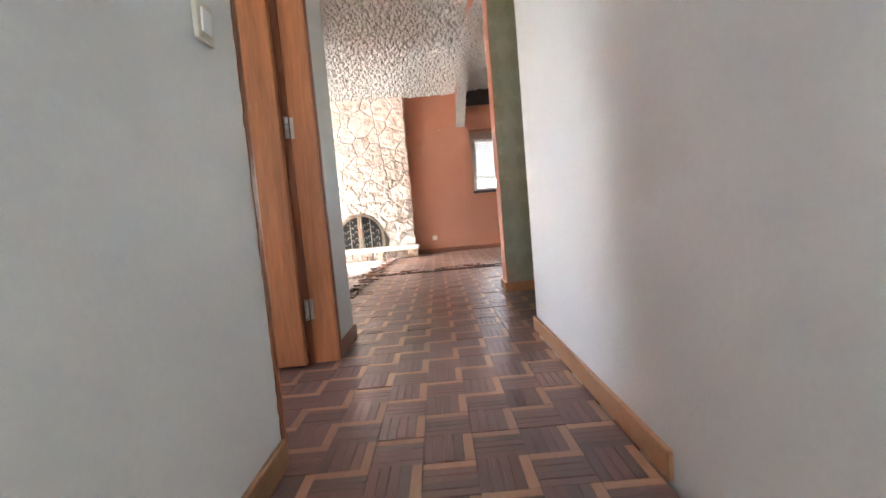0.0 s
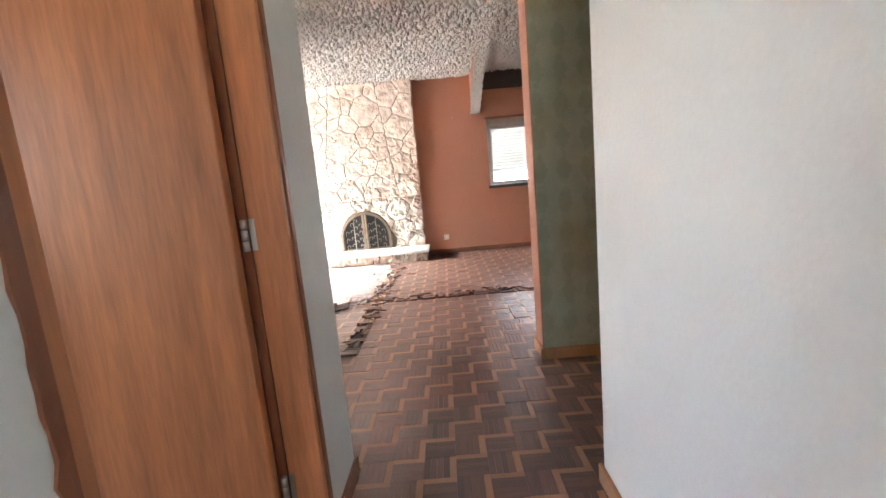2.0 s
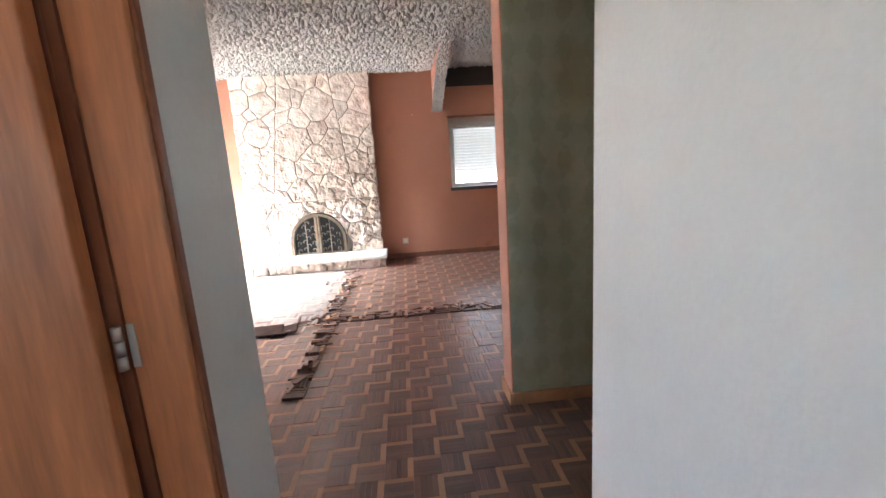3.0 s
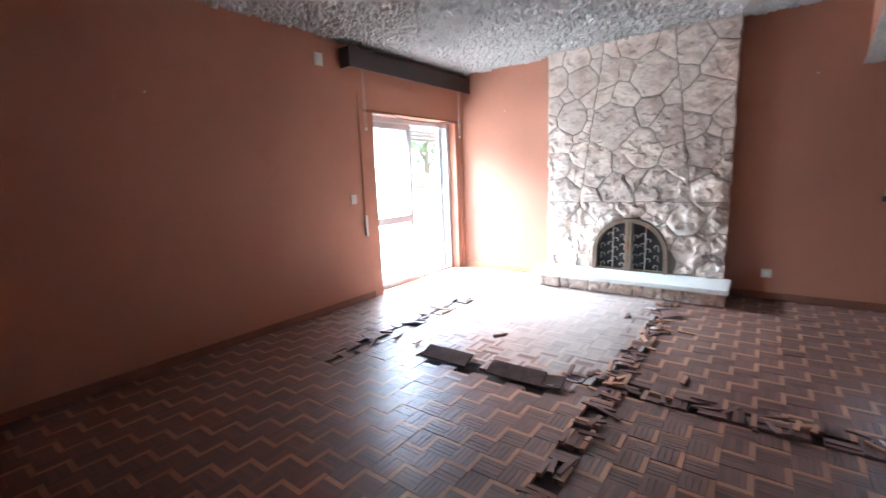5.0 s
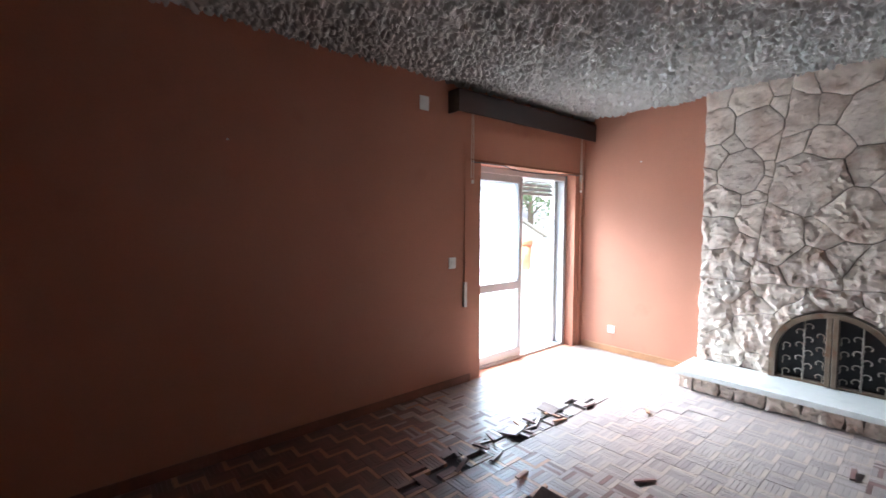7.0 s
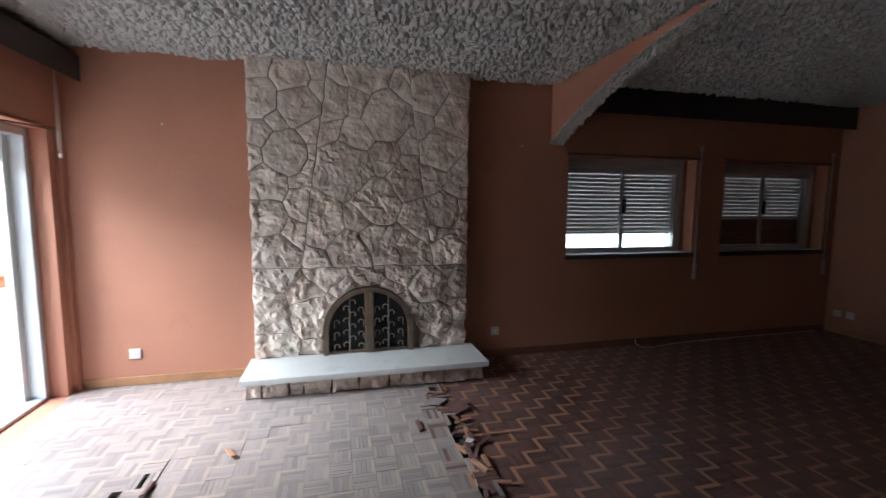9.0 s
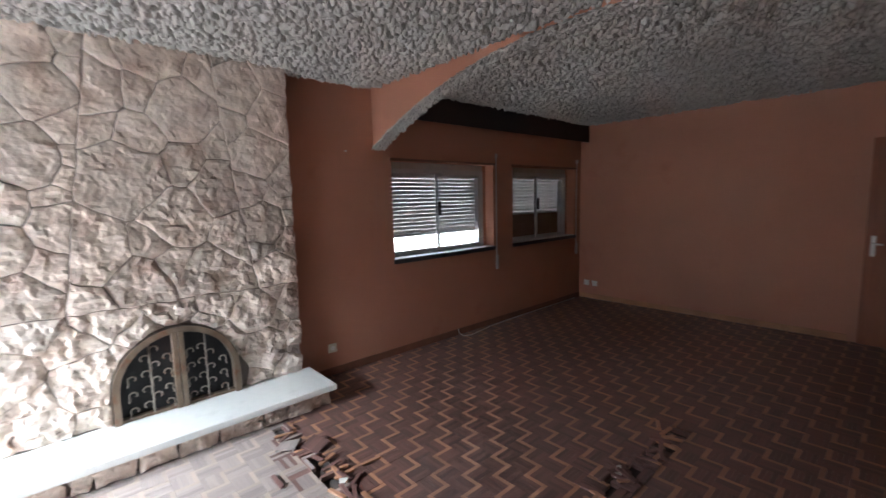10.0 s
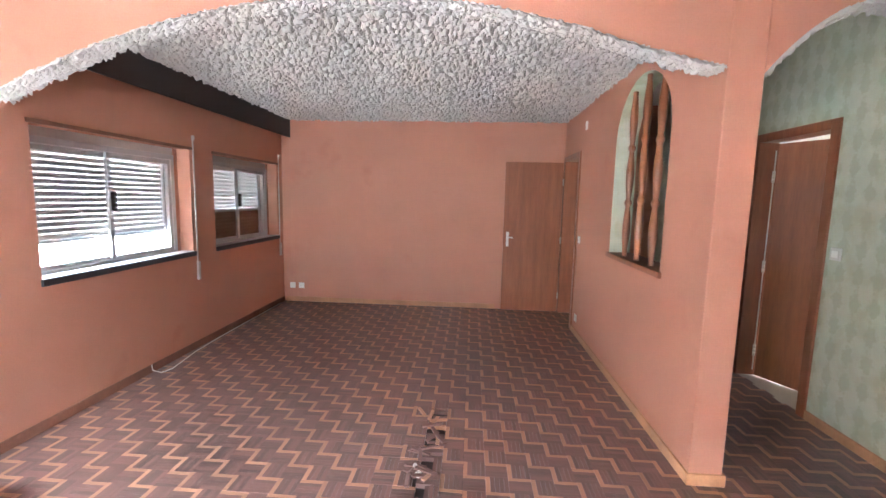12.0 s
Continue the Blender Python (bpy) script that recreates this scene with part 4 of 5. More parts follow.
part("jamb", box(CW - 0.096, CW + 0.044, -6.119, -6.092, 0.002, 2.079, 0.003), DOORWOOD, d)
bm = bmesh.new()
chips = random.Random(8)
ring = []
for k in range(90):
    ring.append([bm.verts.new(c) for c in ((CW + 0.001, -6.1365, 0.002 + k * 0.0238), (CN + 0.003 + chips.uniform(0, 0.003), -6.1365 - chips.uniform(0.0, 0.007) * (chips.random() < 0.5), 0.002 + k * 0.0238), (CN + 0.003, -6.1195, 0.002 + k * 0.0238), (CW + 0.001, -6.1195, 0.002 + k * 0.0238))])
for a, b in zip(ring, ring[1:]):
    for k in range(4):
        bm.faces.new((a[k], a[(k + 1) % 4], b[(k + 1) % 4], b[k]))
bm.faces.new(ring[0])
bm.faces.new(ring[-1][::-1])
part("casing", bm, BROWNWOOD, d, "chipped dark edge against the plaster")
part("jamb", box(CW - 0.096, CW + 0.006, -6.092, -5.357, 2.055, 2.079, 0.003), DOORWOOD, d)
part("stop", box(CW - 0.118, CW - 0.097, -5.362, -5.340, 0.002, 2.05), BROWNWOOD, d, "reddish rebate")
leaf = part("leaf", box(CW - 0.122 - 0.715, CW - 0.122, -5.405, -5.367, 0.008, 2.048, 0.004), DOORWOOD, d, "flush veneered leaf")
for z in (0.235, 0.99, 1.78):
    hinge(d, CW - 0.104, -5.372, z, 0.085, 0.009)
    part("hinge_leaf", box(CW - 0.094, CW - 0.080, -5.3600, -5.3572, z - 0.043, z + 0.043), STEEL, d)
bm = bmesh.new()
bm_box(bm, -3.5, CW - 0.10, -7.6, -7.5, -0.10, TOP)
single("wall_side_room", bm, WHITE, "plain white wall of the side room", "wall", "structure")
bm = wall_with_holes("x", -3.6, -3.5, -7.6, YB - 0.2, -0.10, TOP, [(-7.0, -5.7, 0.9, 2.1)])
single("wall_side_room_west", bm, WHITE, "white wall of the side room with a window opening", "wall", "structure")
w = thing("window_3", (-3.55, -6.35, 0.9), "plain aluminium window of the side room", "window", kind="structure")
for b in ((-7.0, -6.94, 0.9, 2.1), (-5.76, -5.7, 0.9, 2.1), (-6.94, -5.76, 0.9, 0.96), (-6.94, -5.76, 2.04, 2.1), (-6.38, -6.32, 0.96, 2.04)):
    part("window_frame", box(-3.57, -3.53, b[0], b[1], b[2], b[3], 0.003, 1), ALU, w)
# dining door, opened flat against the end wall
d = thing("door_3", (3.2, YP, 0), "brown veneered door, opened against the end wall", "door", kind="structure")
for a, b in ((D2[0] - 0.065, D2[0] + 0.012), (D2[1] - 0.012, D2[1] + 0.055)):
    part("casing", box(a, b, YPS - 0.012, YP + 0.014, 0.002, D2[3] + 0.05, 0.004), BROWNWOOD, d)
part("casing", box(D2[0] + 0.012, D2[1] - 0.012, YPS - 0.012, YP + 0.014, D2[3] - 0.012, D2[3] + 0.05, 0.004), BROWNWOOD, d)
leaf = part("leaf", box(3.585, 3.625, -3.885, -3.125, 0.012, 2.035, 0.004), BROWNWOOD, d, "flush veneered leaf")
part("handle_plate", box(3.578, 3.586, -3.20, -3.165, 0.90, 1.10, 0.003), STEEL, leaf, "worn steel plate")
bm = bmesh.new()
tube(bm, [(3.58, -3.183, 1.03), (3.545, -3.183, 1.03), (3.540, -3.19, 1.028), (3.540, -3.25, 1.022)], 0.008, 8)
part("door_handle", bm, STEEL, leaf)
for z in (0.24, 1.0, 1.78):
    hinge(d, 3.583, -3.893, z)
# hall door, ajar into a small room
d = thing("door_4", (1.28, YS, 0), "brown veneered hall door, ajar, in a wooden casing", "door", kind="structure")
for a, b in ((HD[0] - 0.06, HD[0] + 0.014), (HD[1] - 0.014, HD[1] + 0.06)):
    part("casing", box(a, b, YS - 0.15, YS + 0.016, 0.002, HD[3] + 0.055, 0.004), BROWNWOOD, d)
part("casing", box(HD[0] + 0.014, HD[1] - 0.014, YS - 0.15, YS + 0.016, HD[3] - 0.014, HD[3] + 0.055, 0.004), BROWNWOOD, d)
hp = Vector((HD[1] - 0.03, YS - 0.125, 0))
turn = Matrix.Translation(hp) @ Matrix.Rotation(radians(26), 4, "Z")
bm = bmesh.new()
bm_box(bm, -0.705, -0.012, -0.04, 0.0, 0.012, 2.058, turn)
leaf = part("leaf", bm, BROWNWOOD, d, "flush veneered leaf")
for z in (0.24, 1.0, 1.78):
    hinge(d, hp.x - 0.004, hp.y + 0.012, z, 0.1, 0.012)
# thin steel rod added in place of daylight showing through the hinge gap
bm = bmesh.new()
tube(bm, [(hp.x - 0.003, hp.y + 0.010, 0.06), (hp.x - 0.003, hp.y + 0.010, 2.0)], 0.0045, 6)
part("gap_light_strip", bm, STEEL, d, "steel strip standing in for light through the hinge gap")
# the small room behind it and the room behind the narrow door
bm = bmesh.new()
bm_box(bm, 0.2, 3.4, -7.2, -7.1, -0.10, TOP)
bm_box(bm, 0.13, 0.2, -7.2, YS - 0.15, -0.10, TOP)
single("wall_small_room", bm, WHITE, "plain white walls of the small room", "wall", "structure")
bm = wall_with_holes("x", 3.4, 3.47, -7.2, YS - 0.15, -0.10, TOP, [(-6.7, -5.7, 0.95, 2.05)])
single("wall_small_room_east", bm, WHITE, "white wall of the small room with a window opening", "wall", "structure")
w = thing("window_4", (3.43, -6.2, 0.95), "plain aluminium window of the small room", "window", kind="structure")
for b in ((-6.7, -6.65, 0.95, 2.05), (-5.75, -5.7, 0.95, 2.05), (-6.65, -5.75, 0.95, 1.0), (-6.65, -5.75, 2.0, 2.05)):
    part("window_frame", box(3.41, 3.45, b[0], b[1], b[2], b[3], 0.003, 1), ALU, w)
single("floor_small_room", box(0.2, 3.4, -7.1, YS, -0.05, -0.004), PALEFLOOR, "pale tiled floor of the small room", "floor", "structure")

# opening with turned bars
frame_root = thing("barred_opening", ((OX0 + OX1) / 2, YP - 0.09, OZ0), "round-headed wall opening with three turned wooden bars", "balustrade")
part("sill_board", box(OX0 - 0.03, OX1 + 0.03, YPS - 0.02, YP + 0.022, OZ0 - 0.04, OZ0 + 0.002, 0.005), BROWNWOOD, frame_root, "brown wooden sill")


def turned_bar(x, y, z0, z1):
    n = 90
    pts, rad = [], []
    for k in range(n + 1):
        u = k / n
        seg = (u * 3) % 1
        r = 0.017 + 0.014 * math.sin(math.pi * seg) ** 1.5
        for c in (1 / 3, 2 / 3):
            d = abs(u - c)
            if d < 0.022:
                r = 0.022 + 0.007 * abs(math.cos(d / 0.022 * math.pi * 1.5))
        if u < 0.02 or u > 0.98:
            r = 0.02
        pts.append((x, y, z0 + (z1 - z0) * u))
        rad.append(r)
    bm = bmesh.new()
    tube(bm, pts, rad, 14)
    return bm


cx, rr = (OX0 + OX1) / 2, (OX1 - OX0) / 2
for k in (-1, 0, 1):
    x = cx + k * 0.265
    zt3 = OZS + 0.88 * math.sqrt(max(0, rr ** 2 - (x - cx) ** 2)) - 0.005
    part("bar", turned_bar(x, YP - 0.045, OZ0 + 0.002, zt3), TURNED, frame_root)


# ---------------------------------------------------------------- sockets, switches, small fittings
def plate(name, at, face, label, category, w=0.08, h=0.08, kind_of="socket", body=None):
    """A wall plate; face is the way it looks: +x, -x, +y or -y."""
    ang = {"-y": 0, "+x": 90, "+y": 180, "-x": -90}[face]
    m = Matrix.Translation(at) @ Matrix.Rotation(radians(ang), 4, "Z")
    root = thing(name, at, label, category, category + "s")
    bm = box(-w / 2, w / 2, -0.010, 0.0, -h / 2, h / 2, 0.003)
    bm.transform(m)
    part("cover", bm, body or PLASTIC, root)
    bm = bmesh.new()
    if kind_of == "socket":
        tube(bm, [(0, -0.0102, 0), (0, -0.0135, 0)], 0.021, 18)
    else:
        bm_box(bm, -w * 0.27, w * 0.27, -0.0145, -0.0102, -h * 0.27, h * 0.27, pose(0, 0, 0, 4))
    bm.transform(m)
    inset = part("socket_face" if kind_of == "socket" else "rocker", bm, PLASTIC, root)
    if kind_of == "socket":
        for dx in (-0.009, 0.009):
            bm = bmesh.new()
            tube(bm, [(dx, -0.0137, 0), (dx, -0.0142, 0)], 0.0026, 8)
            bm.transform(m)
            part("pin_hole", bm, SOOT, inset)
    return root


plate("wall_socket", (-0.525, 0, 0.25), "-y", "cream plastic wall socket on the salmon wall", "socket", body=CREAM)
plate("wall_socket", (-3.55, 0, 0.255), "-y", "white plastic wall socket near the fireplace", "socket")
plate("wall_socket", (XR, -0.13, 0.235), "-x", "white plastic wall socket near the corner", "socket")
plate("wall_socket", (XR, -0.26, 0.235), "-x", "white plastic wall socket near the corner", "socket")
plate("wall_socket", (2.62, YP, 0.20), "+y", "white plastic wall socket on the partition", "socket")
plate("wall_socket", (-3.35, YB, 0.40), "+y", "white plastic wall socket on the back wall", "socket")
plate("light_switch", (2.66, YP, 1.10), "+y", "small white light switch beside the door", "switch", kind_of="switch")
plate("light_switch", (XL, -2.01, 1.075), "+x", "white light switch beside the balcony door", "switch", 0.075, 0.095, "switch")
plate("light_switch", (0.755, YS, 1.22), "+y", "grey light switch on the wallpaper", "switch", 0.085, 0.085, "switch", STEEL)
plate("light_switch", (CN, -6.285, 0.99), "+x", "cream light switch on the corridor wall", "switch", 0.06, 0.08, "switch", CREAM)
plate("junction_cover", (XL, -2.31, 2.36), "+x", "square white blank cover high on the wall", "cover", 0.09, 0.11, "switch")
plate("junction_cover", (2.62, YP, 2.36), "+y", "small pale blank cover high on the partition", "cover", 0.07, 0.09, "switch")
plate("junction_cover", (-3.30, YB, 2.24), "+y", "small pale blank cover high on the back wall", "cover", 0.09, 0.11, "switch")
for at, way in (((XL, -3.75, 1.895), (1, 0, 0)), ((-3.265, 0, 2.045), (0, -1, 0)), ((-0.30, 0, 2.0), (0, -1, 0)), ((1.15, YPS, 2.1), (0, -1, 0))):
    bm = bmesh.new()
    p = Vector(at)
    tube(bm, [p, p + Vector(way) * 0.02, p + Vector(way) * 0.021], [0.004, 0.004, 0.008], 7)
    single("nail", bm, STEEL, "small rusty nail driven into the painted wall", "nail", group="nails", at=at)
cable = bmesh.new()
tube(cable, [(1.04, -0.016, 0.075), (1.03, -0.03, 0.03), (1.05, -0.09, 0.006), (1.14, -0.125, 0.006), (1.3, -0.10, 0.006), (1.55, -0.06, 0.006), (2.0, -0.04, 0.006), (2.6, -0.03, 0.006), (3.5, -0.025, 0.006)], 0.0045, 7)
single("cable", cable, PLASTIC, "white cable lying along the baseboard", "cable", at=(1.04, -0.03, 0.001))

# ---------------------------------------------------------------- outside
bm = bmesh.new()
bm_box(bm, -600, 600, -600, 600, -0.6, -0.5)
single("ground", bm, EARTH, "pale dry earth reaching the horizon", "ground", "structure")
single("terrace", box(-6.6, XL - 0.27, -5.0, 0.42, -0.5, -0.03), TERRACE, "pale tiled balcony floor", "terrace", "structure")
para = thing("parapet", (-6.3, -1.5, -0.03), "low white limewashed parapet walls round the balcony", "parapet", kind="structure")
part("wall", box(-6.5, -6.3, -5.0, 0.42, -0.03, 0.72, 0.01), OUTWALL, para)
part("coping", box(-6.53, -6.27, -5.0, 0.45, 0.72, 0.76, 0.01), OUTWALL, para)
part("wall", box(-6.3, XL - 0.27, 0.28, 0.42, -0.03, 0.72, 0.01), OUTWALL, para)
part("coping", box(-6.27, XL - 0.27, 0.25, 0.45, 0.72, 0.76, 0.01), OUTWALL, para)


def flower_pot(x, y, z, r, h):
    pot = thing("flower_pot", (x, y, z), "empty terracotta pot on the parapet", "pot", "pots")
    bm = bmesh.new()
    tube(bm, [(x, y, z), (x, y, z + h * 0.8)], [r * 0.65, r * 0.92], 18)
    part("body", bm, CLAY, pot)
    bm = bmesh.new()
    tube(bm, [(x, y, z + h * 0.8), (x, y, z + h)], [r * 1.08, r * 1.08], 18)
    part("rim", bm, CLAY, pot)


flower_pot(-4.60, 0.35, 0.76, 0.06, 0.10)
flower_pot(-5.02, 0.35, 0.76, 0.085, 0.44)


def house(x, y, w, d, h, roof, turn):
    root = thing("neighbour_house", (x, y, -0.5), "white house with a shallow tiled gable roof beyond the balcony", "house")
    m = Matrix.Translation((x, y, -0.5)) @ Matrix.Rotation(radians(turn), 4, "Z")
    bm = bmesh.new()
    solid(bm, [(-w / 2, 0), (w / 2, 0), (w / 2, h), (0, h + roof), (-w / 2, h)], "y", -d / 2, d / 2)
    bm.transform(m)
    part("wall", bm, OUTWALL, root)
    for s in (-1, 1):
        bm = bmesh.new()
        solid(bm, [(0, h + roof + 0.02), (s * (w / 2 + 0.35), h - 0.35 * roof / (w / 2) + 0.02), (s * (w / 2 + 0.35), h - 0.35 * roof / (w / 2) + 0.12), (0, h + roof + 0.16)], "y", -d / 2 - 0.08, d / 2 + 0.08)
        bm.transform(m)
        # roof tiles take a pale colour that holds the strong sunlight on them
        part("roof", bm, TERRACE, root, "tiled roof slope, its sunlit glare put into a pale colour")


house(-16.6, 17.6, 5.6, 6.0, 2.25, 1.2, -48)


def shed(x, y, w, d, z0, z1):
    """A low outbuilding under one slope of tiles, falling towards +y."""
    root = thing("garden_shed", (x, y, -0.5), "low white outbuilding with a single sloping roof", "shed")
    bm = bmesh.new()
    solid(bm, [(y - d / 2, -0.5), (y + d / 2, -0.5), (y + d / 2, z1), (y - d / 2, z0)], "x", x - w / 2, x + w / 2)
    part("wall", bm, OUTWALL, root)
    bm = bmesh.new()
    over = 0.15 * (z0 - z1) / d
    solid(bm, [(y - d / 2 - 0.15, z0 + over + 0.01), (y + d / 2 + 0.15, z1 - over + 0.01), (y + d / 2 + 0.15, z1 - over + 0.07), (y - d / 2 - 0.15, z0 + over + 0.07)], "x", x - w / 2 - 0.15, x + w / 2 + 0.15)
    part("roof", bm, EARTH, root, "weathered sloping roof")


shed(-11.0, 6.75, 2.0, 1.3, 1.52, 0.98)


def tree(x, y, h, seed):
    rng = random.Random(seed)
    root = thing("tree", (x, y, -0.5), "leafy green tree beyond the houses", "tree", "trees")
    bm = bmesh.new()
    tube(bm, [(x, y, -0.5), (x + 0.1, y, h * 0.35), (x, y + 0.1, h * 0.7)], [0.22, 0.16, 0.07], 9)
    tips = []
    for k in range(9):
        a, z = k * 2.4, h * (0.35 + 0.05 * k)
        tip = Vector((x + math.cos(a) * h * 0.24, y + math.sin(a) * h * 0.24, z + h * 0.18))
        tube(bm, [(x, y, z), Vector((x, y, z)).lerp(tip, 0.5) + Vector((0, 0, 0.15)), tip], [0.06, 0.04, 0.015], 6)
        tips.append(tip)
    part("trunk", bm, BARK, root)
    verts, faces = [], []
    for k in range(2600):
        t = rng.choice(tips)
        c = t + Vector((rng.gauss(0, h * 0.11), rng.gauss(0, h * 0.11), rng.gauss(0, h * 0.085)))
        q = Euler((rng.uniform(0, 6), rng.uniform(0, 6), rng.uniform(0, 6))).to_matrix()
        s = rng.uniform(0.05, 0.12)
        i = len(verts)
        verts += [c + q @ Vector(v) * s - Vector((x, y, -0.5)) for v in ((-1, 0, 0), (0, -0.45, 0.1), (1, 0, 0), (0, 0.45, 0.1))]
        faces.append((i, i + 1, i + 2, i + 3))
    me = bpy.data.meshes.new("crown")
    me.from_pydata(verts, [], faces)
    me.materials.append(LEAF)
    ob = new("crown", me)
    ob.parent = root


tree(-15.6, 13.7, 4.7, 3)
tree(-24, 15.0, 7.5, 4)
single("garden_wall", box(-3.0, 6.5, 5.0, 5.2, -0.5, 0.75, 0.01), OUTWALL, "white garden wall beyond the windows", "wall", "structure")

# unseen glazed door added at the corridor's end to let daylight in
d = thing("door_5", (-0.49, YC, 0), "unseen white glazed door added at the corridor's end", "door", kind="structure")
for b in ((-0.92, -0.84, 0.0, 2.1), (-0.15, -0.07, 0.0, 2.1), (-0.84, -0.15, 0.0, 0.2), (-0.84, -0.15, 2.0, 2.1)):
    part("frame", box(b[0], b[1], YC - 0.10, YC - 0.05, b[2], b[3], 0.003, 1), WHITE, d)
part("panel", box(-0.84, -0.15, YC - 0.09, YC - 0.06, 0.2, 1.25, 0.003), WHITE, d)
pane = part("pane", box(-0.84, -0.15, YC - 0.078, YC - 0.072, 1.25, 2.0), GLASS, d)
pane.visible_shadow = False

# ---------------------------------------------------------------- floor
floor = single("floor", box(XL - 0.27, XR + 0.25, YC - 0.2, 0.0, -0.12, -0.021), SUBFLOOR, "worn dark parquet in basket weave with light zigzag strips", "floor", "structure")
S = 0.125
F = S / 5
GX0, GY0 = -0.545, -5.31


def heave(x, y):
    """Rise of the boards where the floor has buckled."""
    d1 = abs(x + 1.23 - 0.03 * math.sin(y * 5)) if -3.75 < y < -0.55 else 9
    d2 = abs(y + 2.47 - 0.03 * math.sin(x * 4)) if -1.5 < x < 0.72 else 9
    d3 = abs(x + 3.03) if -3.2 < y < -1.2 else 9
    d = min(d1, d2, d3)
    rise = 0.010 if d == d3 else 0.024
    return rise * max(0, 1 - d / 0.13) ** 1.5 if d < 0.13 else 0.0


def missing(x, y):
    """Where strips have come away."""
    k = noise.noise(Vector((x * 14, y * 14, 3)))
    if -2.5 < x < -1.545 and -2.75 < y < -2.625:
        return True
    near = (abs(x + 1.23) < 0.055 and -3.7 < y < -0.6) or (abs(y + 2.45) < 0.05 and -1.4 < x < 0.7) or (abs(x + 3.03) < 0.06 and -3.15 < y < -1.3)
    return near and k > 0.02


def dust_glare(x, y):
    """The dusty, paler field between the buckled lines and the balcony door, daylight glare put into its colour."""
    w = 0.10 * noise.noise(Vector((x * 3, y * 3, 9)))
    edge = max((x + 1.28) / 0.12, (-2.5 - y) / 0.35) + w * 8
    return edge < rng.uniform(-1, 1)


rng = random.Random(5)
verts, faces, uvs, mats, singles = [], [], [], [], []
gap = 0.0006


def strip_corners(x0, x1, y0, y1, z, h, tx, ty):
    cxx, cyy = (x0 + x1) / 2, (y0 + y1) / 2
    hi = [(x, y, z + (x - cxx) * tx + (y - cyy) * ty) for x, y in ((x0, y0), (x1, y0), (x1, y1), (x0, y1))]
    return hi, [(x, y, zz - h) for x, y, zz in hi]


YPE = -6.385                  # the parquet ends here in the corridor
single("floor_corridor", box(CW, CE, YC, YPE - 0.03, -0.0209, -0.002), PALEFLOOR, "pale tiled floor at the corridor's start", "floor", "structure")
single("threshold", box(CW + 0.015, CE - 0.015, YPE - 0.03, YPE, -0.0209, 0.004, 0.003), BASEWOOD, "pale wooden threshold strip", "threshold", "structure")


def inside(x, y):
    if YB - 0.02 < y < 0.03 and XL - 0.03 < x < XR + 0.03:
        return not (x < CW - 0.03 and y < YB)
    if YS - 0.03 < y <= YB and CW < x < XR + 0.03 and not (HD[0] - 0.02 < x < HD[1] + 0.02 and y < YS):
        return True
    if -2.3 < x <= CW and -6.35 < y <= YB - 0.2:
        return True
    return CW - 0.03 < x < CE + 0.03 and YPE < y <= YS


for i in range(-28, 36):
    for j in range(-27, 45):
        bx, by = GX0 + i * S, GY0 + j * S
        if not inside(bx + S / 2, by + S / 2) and not inside(bx + 0.01, by + 0.01) and not inside(bx + S - 0.01, by + S - 0.01):
            continue
        flat = (i + j) % 2 == 0
        lift = heave(bx + S / 2, by + S / 2)
        btx, bty = rng.gauss(0, 0.0012), rng.gauss(0, 0.0012)
        if lift:
            btx, bty = rng.gauss(0, 0.05), rng.gauss(0, 0.05)
        for k in range(5):
            if flat:
                x0, x1, y0, y1 = bx + gap, bx + S - gap, by + k * F + gap, by + (k + 1) * F - gap
            else:
                x0, x1, y0, y1 = bx + k * F + gap, bx + (k + 1) * F - gap, by + gap, by + S - gap
            mx, my = (x0 + x1) / 2, (y0 + y1) / 2
            if not inside(mx, my) or missing(mx, my):
                continue
            z = lift * rng.uniform(0.5, 1.0) + rng.gauss(0, 0.00022) + (0 if lift else min(0, btx))
            hi, lo = strip_corners(x0, x1, y0, y1, z, 0.020 + max(lift, 0) * 0.3, btx * 0.5 + rng.gauss(0, 0.0015), bty * 0.5 + rng.gauss(0, 0.0015))
            light = k == 4
            L = ((0, 0), (S, 0), (S, F), (0, F)) if flat else ((0, 0), (0, F), (S, F), (S, 0))
            off = rng.uniform(0, 50)
            near = CW < mx < CE and -5.85 < my < -5.28
            if near and len(singles) < 300:
                singles.append((mx, my, z, flat, light))
                continue
            n = len(verts)
            verts += hi + lo
            for f, u in (((0, 1, 2, 3), L), ((0, 4, 5, 1), L), ((1, 5, 6, 2), L), ((2, 6, 7, 3), L), ((3, 7, 4, 0), L)):
                faces.append([n + q for q in f])
                uvs += [(a + off, b + off) for a, b in u]
                mats.append((1 if light else 0) + 2 * dust_glare(mx, my))
me = bpy.data.meshes.new("parquet")
me.from_pydata(verts, [], faces)
me.materials.append(PARQUET)
me.materials.append(LIGHTPARQUET)
me.materials.append(DUSTGLARE)
me.materials.append(LIGHTDUSTGLARE)
me.polygons.foreach_set("material_index", mats)
layer = me.uv_layers.new(name="grain")
layer.data.foreach_set("uv", np.array(uvs, dtype=np.float32).ravel())
ob = new("parquet", me)
ob.parent = floor
tagged(ob, "dark parquet strips with light zigzags", kind="stuff")


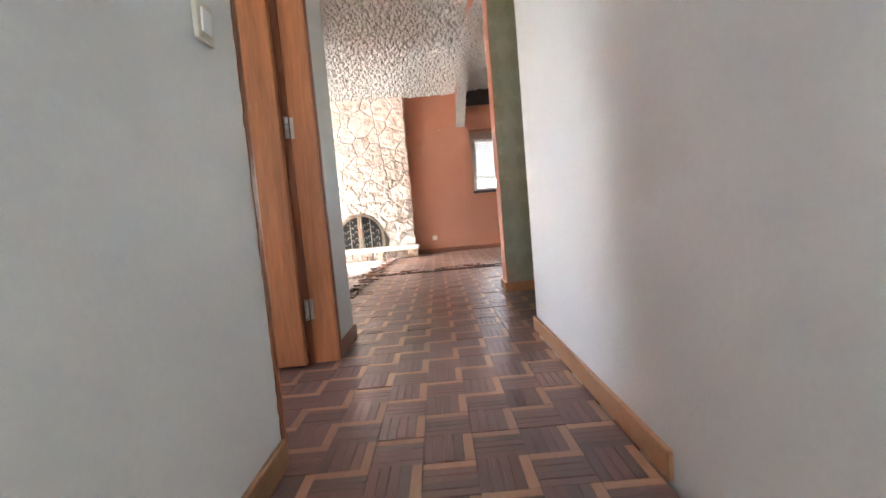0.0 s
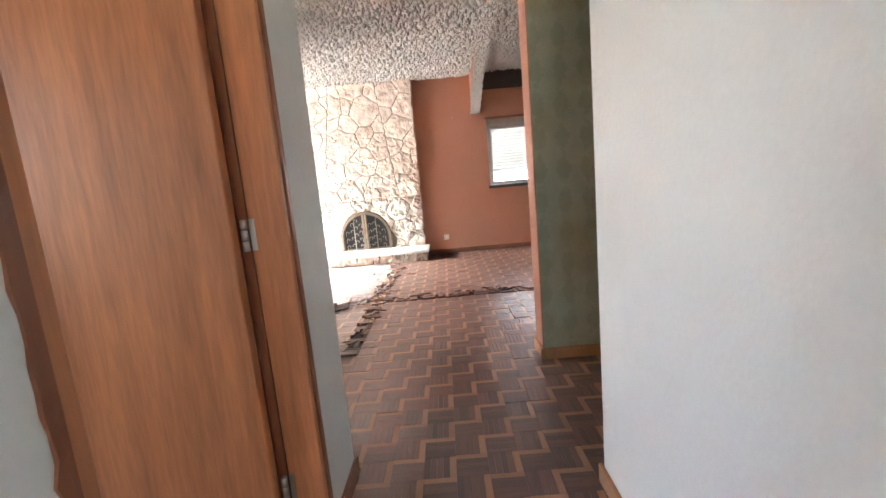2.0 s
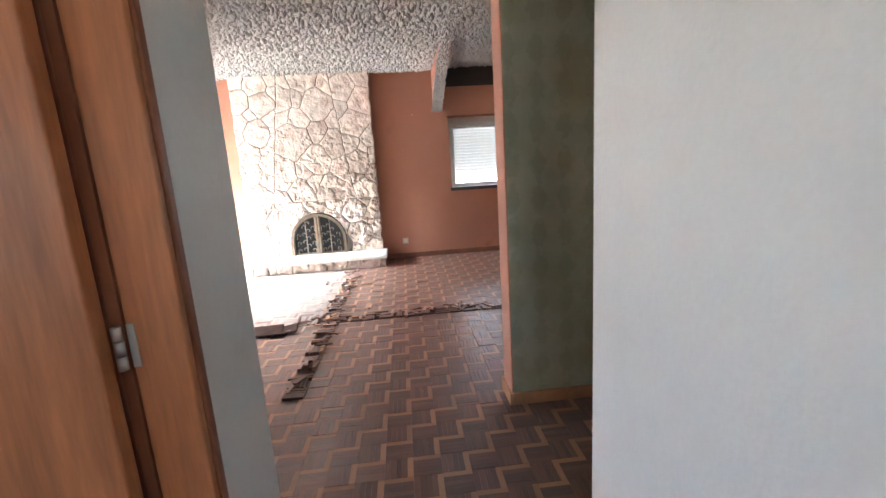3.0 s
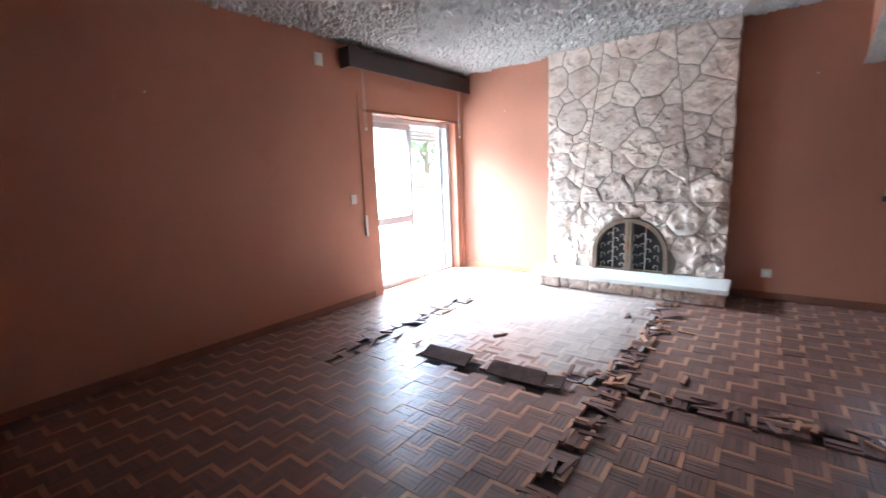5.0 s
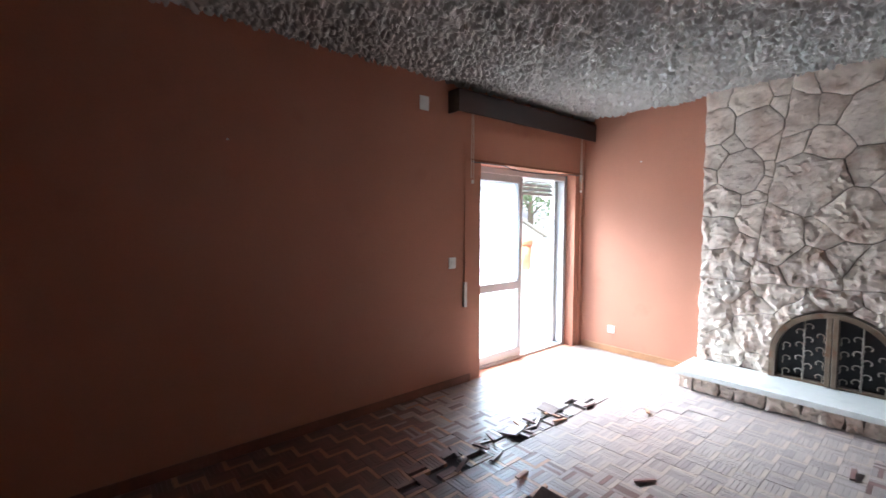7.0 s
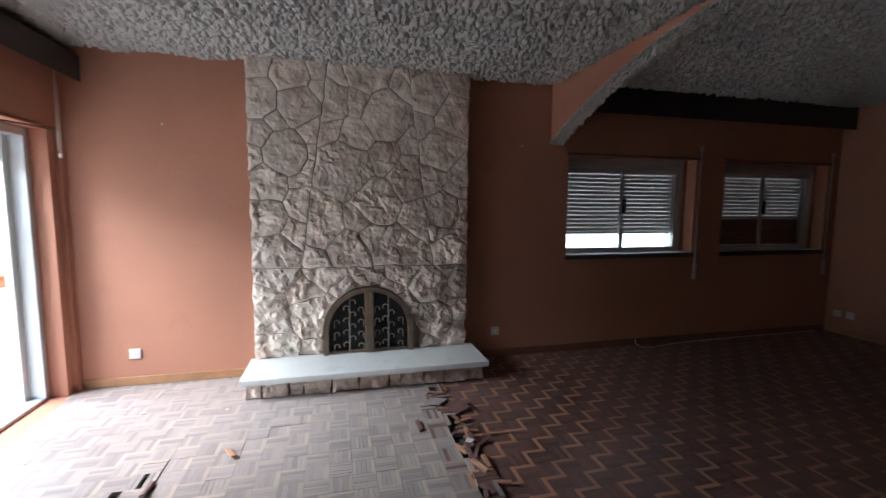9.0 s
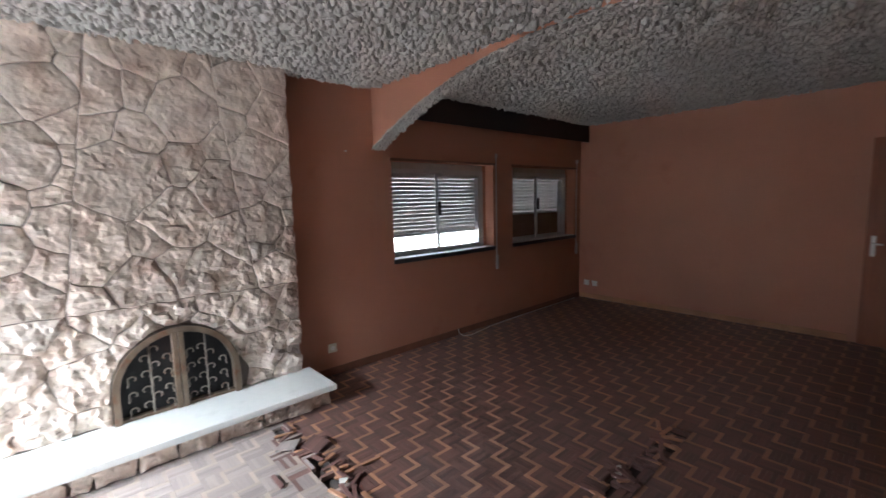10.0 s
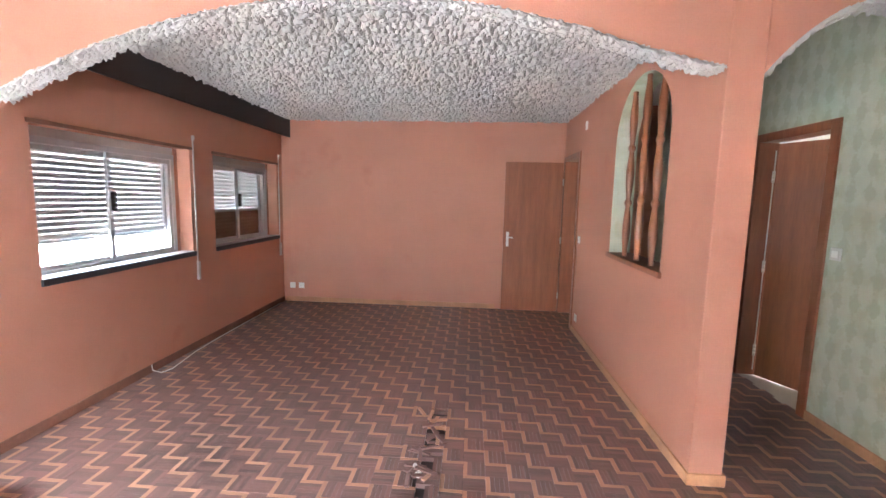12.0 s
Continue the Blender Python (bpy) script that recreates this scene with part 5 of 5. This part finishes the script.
def strip_mesh(name, material, ragged=0.0, seed=0):
    """One parquet finger, its top at z = 0, lying along x."""
    r = random.Random(seed)
    bm = bmesh.new()
    a, b, h = S / 2 - gap, F / 2 - gap, 0.0105
    c = 0.0008
    lo = [(-a, -b, -h), (a, -b, -h), (a, b, -h), (-a, b, -h)]
    mid = [(-a, -b, -c), (a, -b, -c), (a, b, -c), (-a, b, -c)]
    hi = [(-a + c, -b + c, 0), (a - c, -b + c, 0), (a - c, b - c, 0), (-a + c, b - c, 0)]
    rows = [[bm.verts.new((x + (r.uniform(-ragged, ragged) if ragged else 0), y, z)) for x, y, z in row] for row in (lo, mid, hi)]
    bm.faces.new(rows[0][::-1])
    bm.faces.new(rows[2])
    for r0, r1 in zip(rows, rows[1:]):
        for k in range(4):
            bm.faces.new((r0[k], r0[(k + 1) % 4], r1[(k + 1) % 4], r1[k]))
    uvl = bm.loops.layers.uv.new("grain")
    for f in bm.faces:
        for lp in f.loops:
            lp[uvl].uv = (lp.vert.co.x + seed * 1.3, lp.vert.co.y + seed * 0.7)
    return finish(name, bm, material)


kinds = {(light, v): strip_mesh("parquet_strip", LIGHTPARQUET if light else PARQUET, 0, v + 10 * light) for light in (False, True) for v in range(5)}
for mx, my, z, flat, light in singles:
    ob = new("parquet_strip", kinds[(light, rng.randrange(5))])
    ob.parent = floor
    ob.location = (mx, my, z)
    if not flat:
        ob.rotation_euler = (0, 0, radians(90))

# loose strips along the buckled lines
loose = [strip_mesh("loose_strip", PARQUET if v % 5 else LIGHTPARQUET, 0.006, 30 + v) for v in range(8)]


def lay(x, y, stack, spread):
    z = 0.011 + 0.012 * stack
    tilt, rollx = rng.gauss(0, spread), rng.gauss(0, spread)
    low = abs(math.sin(radians(tilt))) * S / 2 + abs(math.sin(radians(rollx))) * F / 2
    ob = new("loose_strip", rng.choice(loose))
    ob.matrix_world = pose(x, y, z + low, rollx, tilt, rng.choice((0, 90)) + rng.gauss(0, 14))
    tagged(ob, "loose broken parquet strip lying on the buckled floor", "parquet strip", "loose parquet strips")


for _ in range(50):
    y = rng.uniform(-3.75, -0.62)
    lay(-1.22 + rng.gauss(0, 0.045), y, rng.choice((0, 0, 0, 1)), 6)
for _ in range(52):
    x = rng.uniform(-1.5, 0.65)
    lay(x, -2.46 + rng.gauss(0, 0.045), rng.choice((0, 0, 0, 1)), 6)
for _ in range(15):
    y = rng.uniform(-3.15, -1.3)
    lay(-3.03 + rng.gauss(0, 0.06), y, 0, 7)
for _ in range(12):
    lay(rng.uniform(-2.9, -1.5), -2.62 + rng.gauss(0, 0.05), 0, 6)
for x, y in ((-2.21, -2.1), (-2.6, -1.21), (-0.9, -2.2), (-1.0, -1.35), (-1.48, -1.15)):
    lay(x, y, 0, 5)
# whole blocks that have come up, some turned over
def block(x, y, tilt_x, tilt_y, turn, material, label):
    bm = bmesh.new()
    for k in range(5):
        bm_box(bm, -S / 2 + 0.001, S / 2 - 0.001, -S / 2 + k * F + 0.0006, -S / 2 + (k + 1) * F - 0.0006, -0.006 + 0.0008 * (k % 2), 0.006)
    uvl = bm.loops.layers.uv.new("grain")
    for f in bm.faces:
        for lp in f.loops:
            lp[uvl].uv = (lp.vert.co.x + x, lp.vert.co.y + y)
    ob = single("parquet_block", bm, material, label, "parquet block", group="lifted parquet blocks")
    low = (abs(math.sin(radians(tilt_x))) + abs(math.sin(radians(tilt_y)))) * S / 2
    ob.matrix_world = pose(x, y, 0.009 + low, tilt_x, tilt_y, turn)


for x, y, a, b, turn, m in ((-2.435, -2.69, 19, 0, 1, UNDERSIDE), (-2.31, -2.688, 19, 1, 1, UNDERSIDE), (-2.185, -2.685, 19, 0, 0, UNDERSIDE), (-1.90, -2.682, 19, 1, 1, UNDERSIDE), (-1.775, -2.68, 19, 0, 1, UNDERSIDE), (-1.65, -2.676, 19, -1, 2, UNDERSIDE), (-1.53, -2.67, 9, -8, 5, UNDERSIDE),
                            (-3.02, -2.25, 6, -12, 5, DUSTGLARE), (-3.08, -1.78, 4, 10, 12, DUSTGLARE), (-1.17, -0.98, 8, -9, 24, PARQUET), (-1.30, -0.86, -7, 6, 50, DUSTGLARE)):
    block(x, y, a, b, turn, m, "parquet block turned up on edge, dark underside showing" if m is UNDERSIDE else "lifted block of five dark parquet strips" if m is PARQUET else "lifted block of five pale dusty parquet strips")
# chips of plaster among the loose strips
for x, y, w in ((-0.10, -2.44, 0.055), (-0.02, -2.41, 0.035), (-1.22, -1.42, 0.06), (-2.95, -1.72, 0.07), (-3.3, -0.55, 0.03), (-2.75, -0.62, 0.025)):
    bm = bmesh.new()
    bmesh.ops.create_icosphere(bm, subdivisions=2, radius=w / 2)
    for v in bm.verts:
        k = 1 + 0.7 * noise.noise(v.co * 60 + Vector((x * 9, y * 9, 0)))
        v.co = Vector((v.co.x * k, v.co.y * k * 0.7, v.co.z * k * 0.22 + w * 0.12))
    ob = single("plaster_chip", bm, PLASTER, "white chip of plaster lying on the parquet", "chip", group="plaster chips")
    ob.location = (x, y, 0.003 if x < -2 else 0.02)
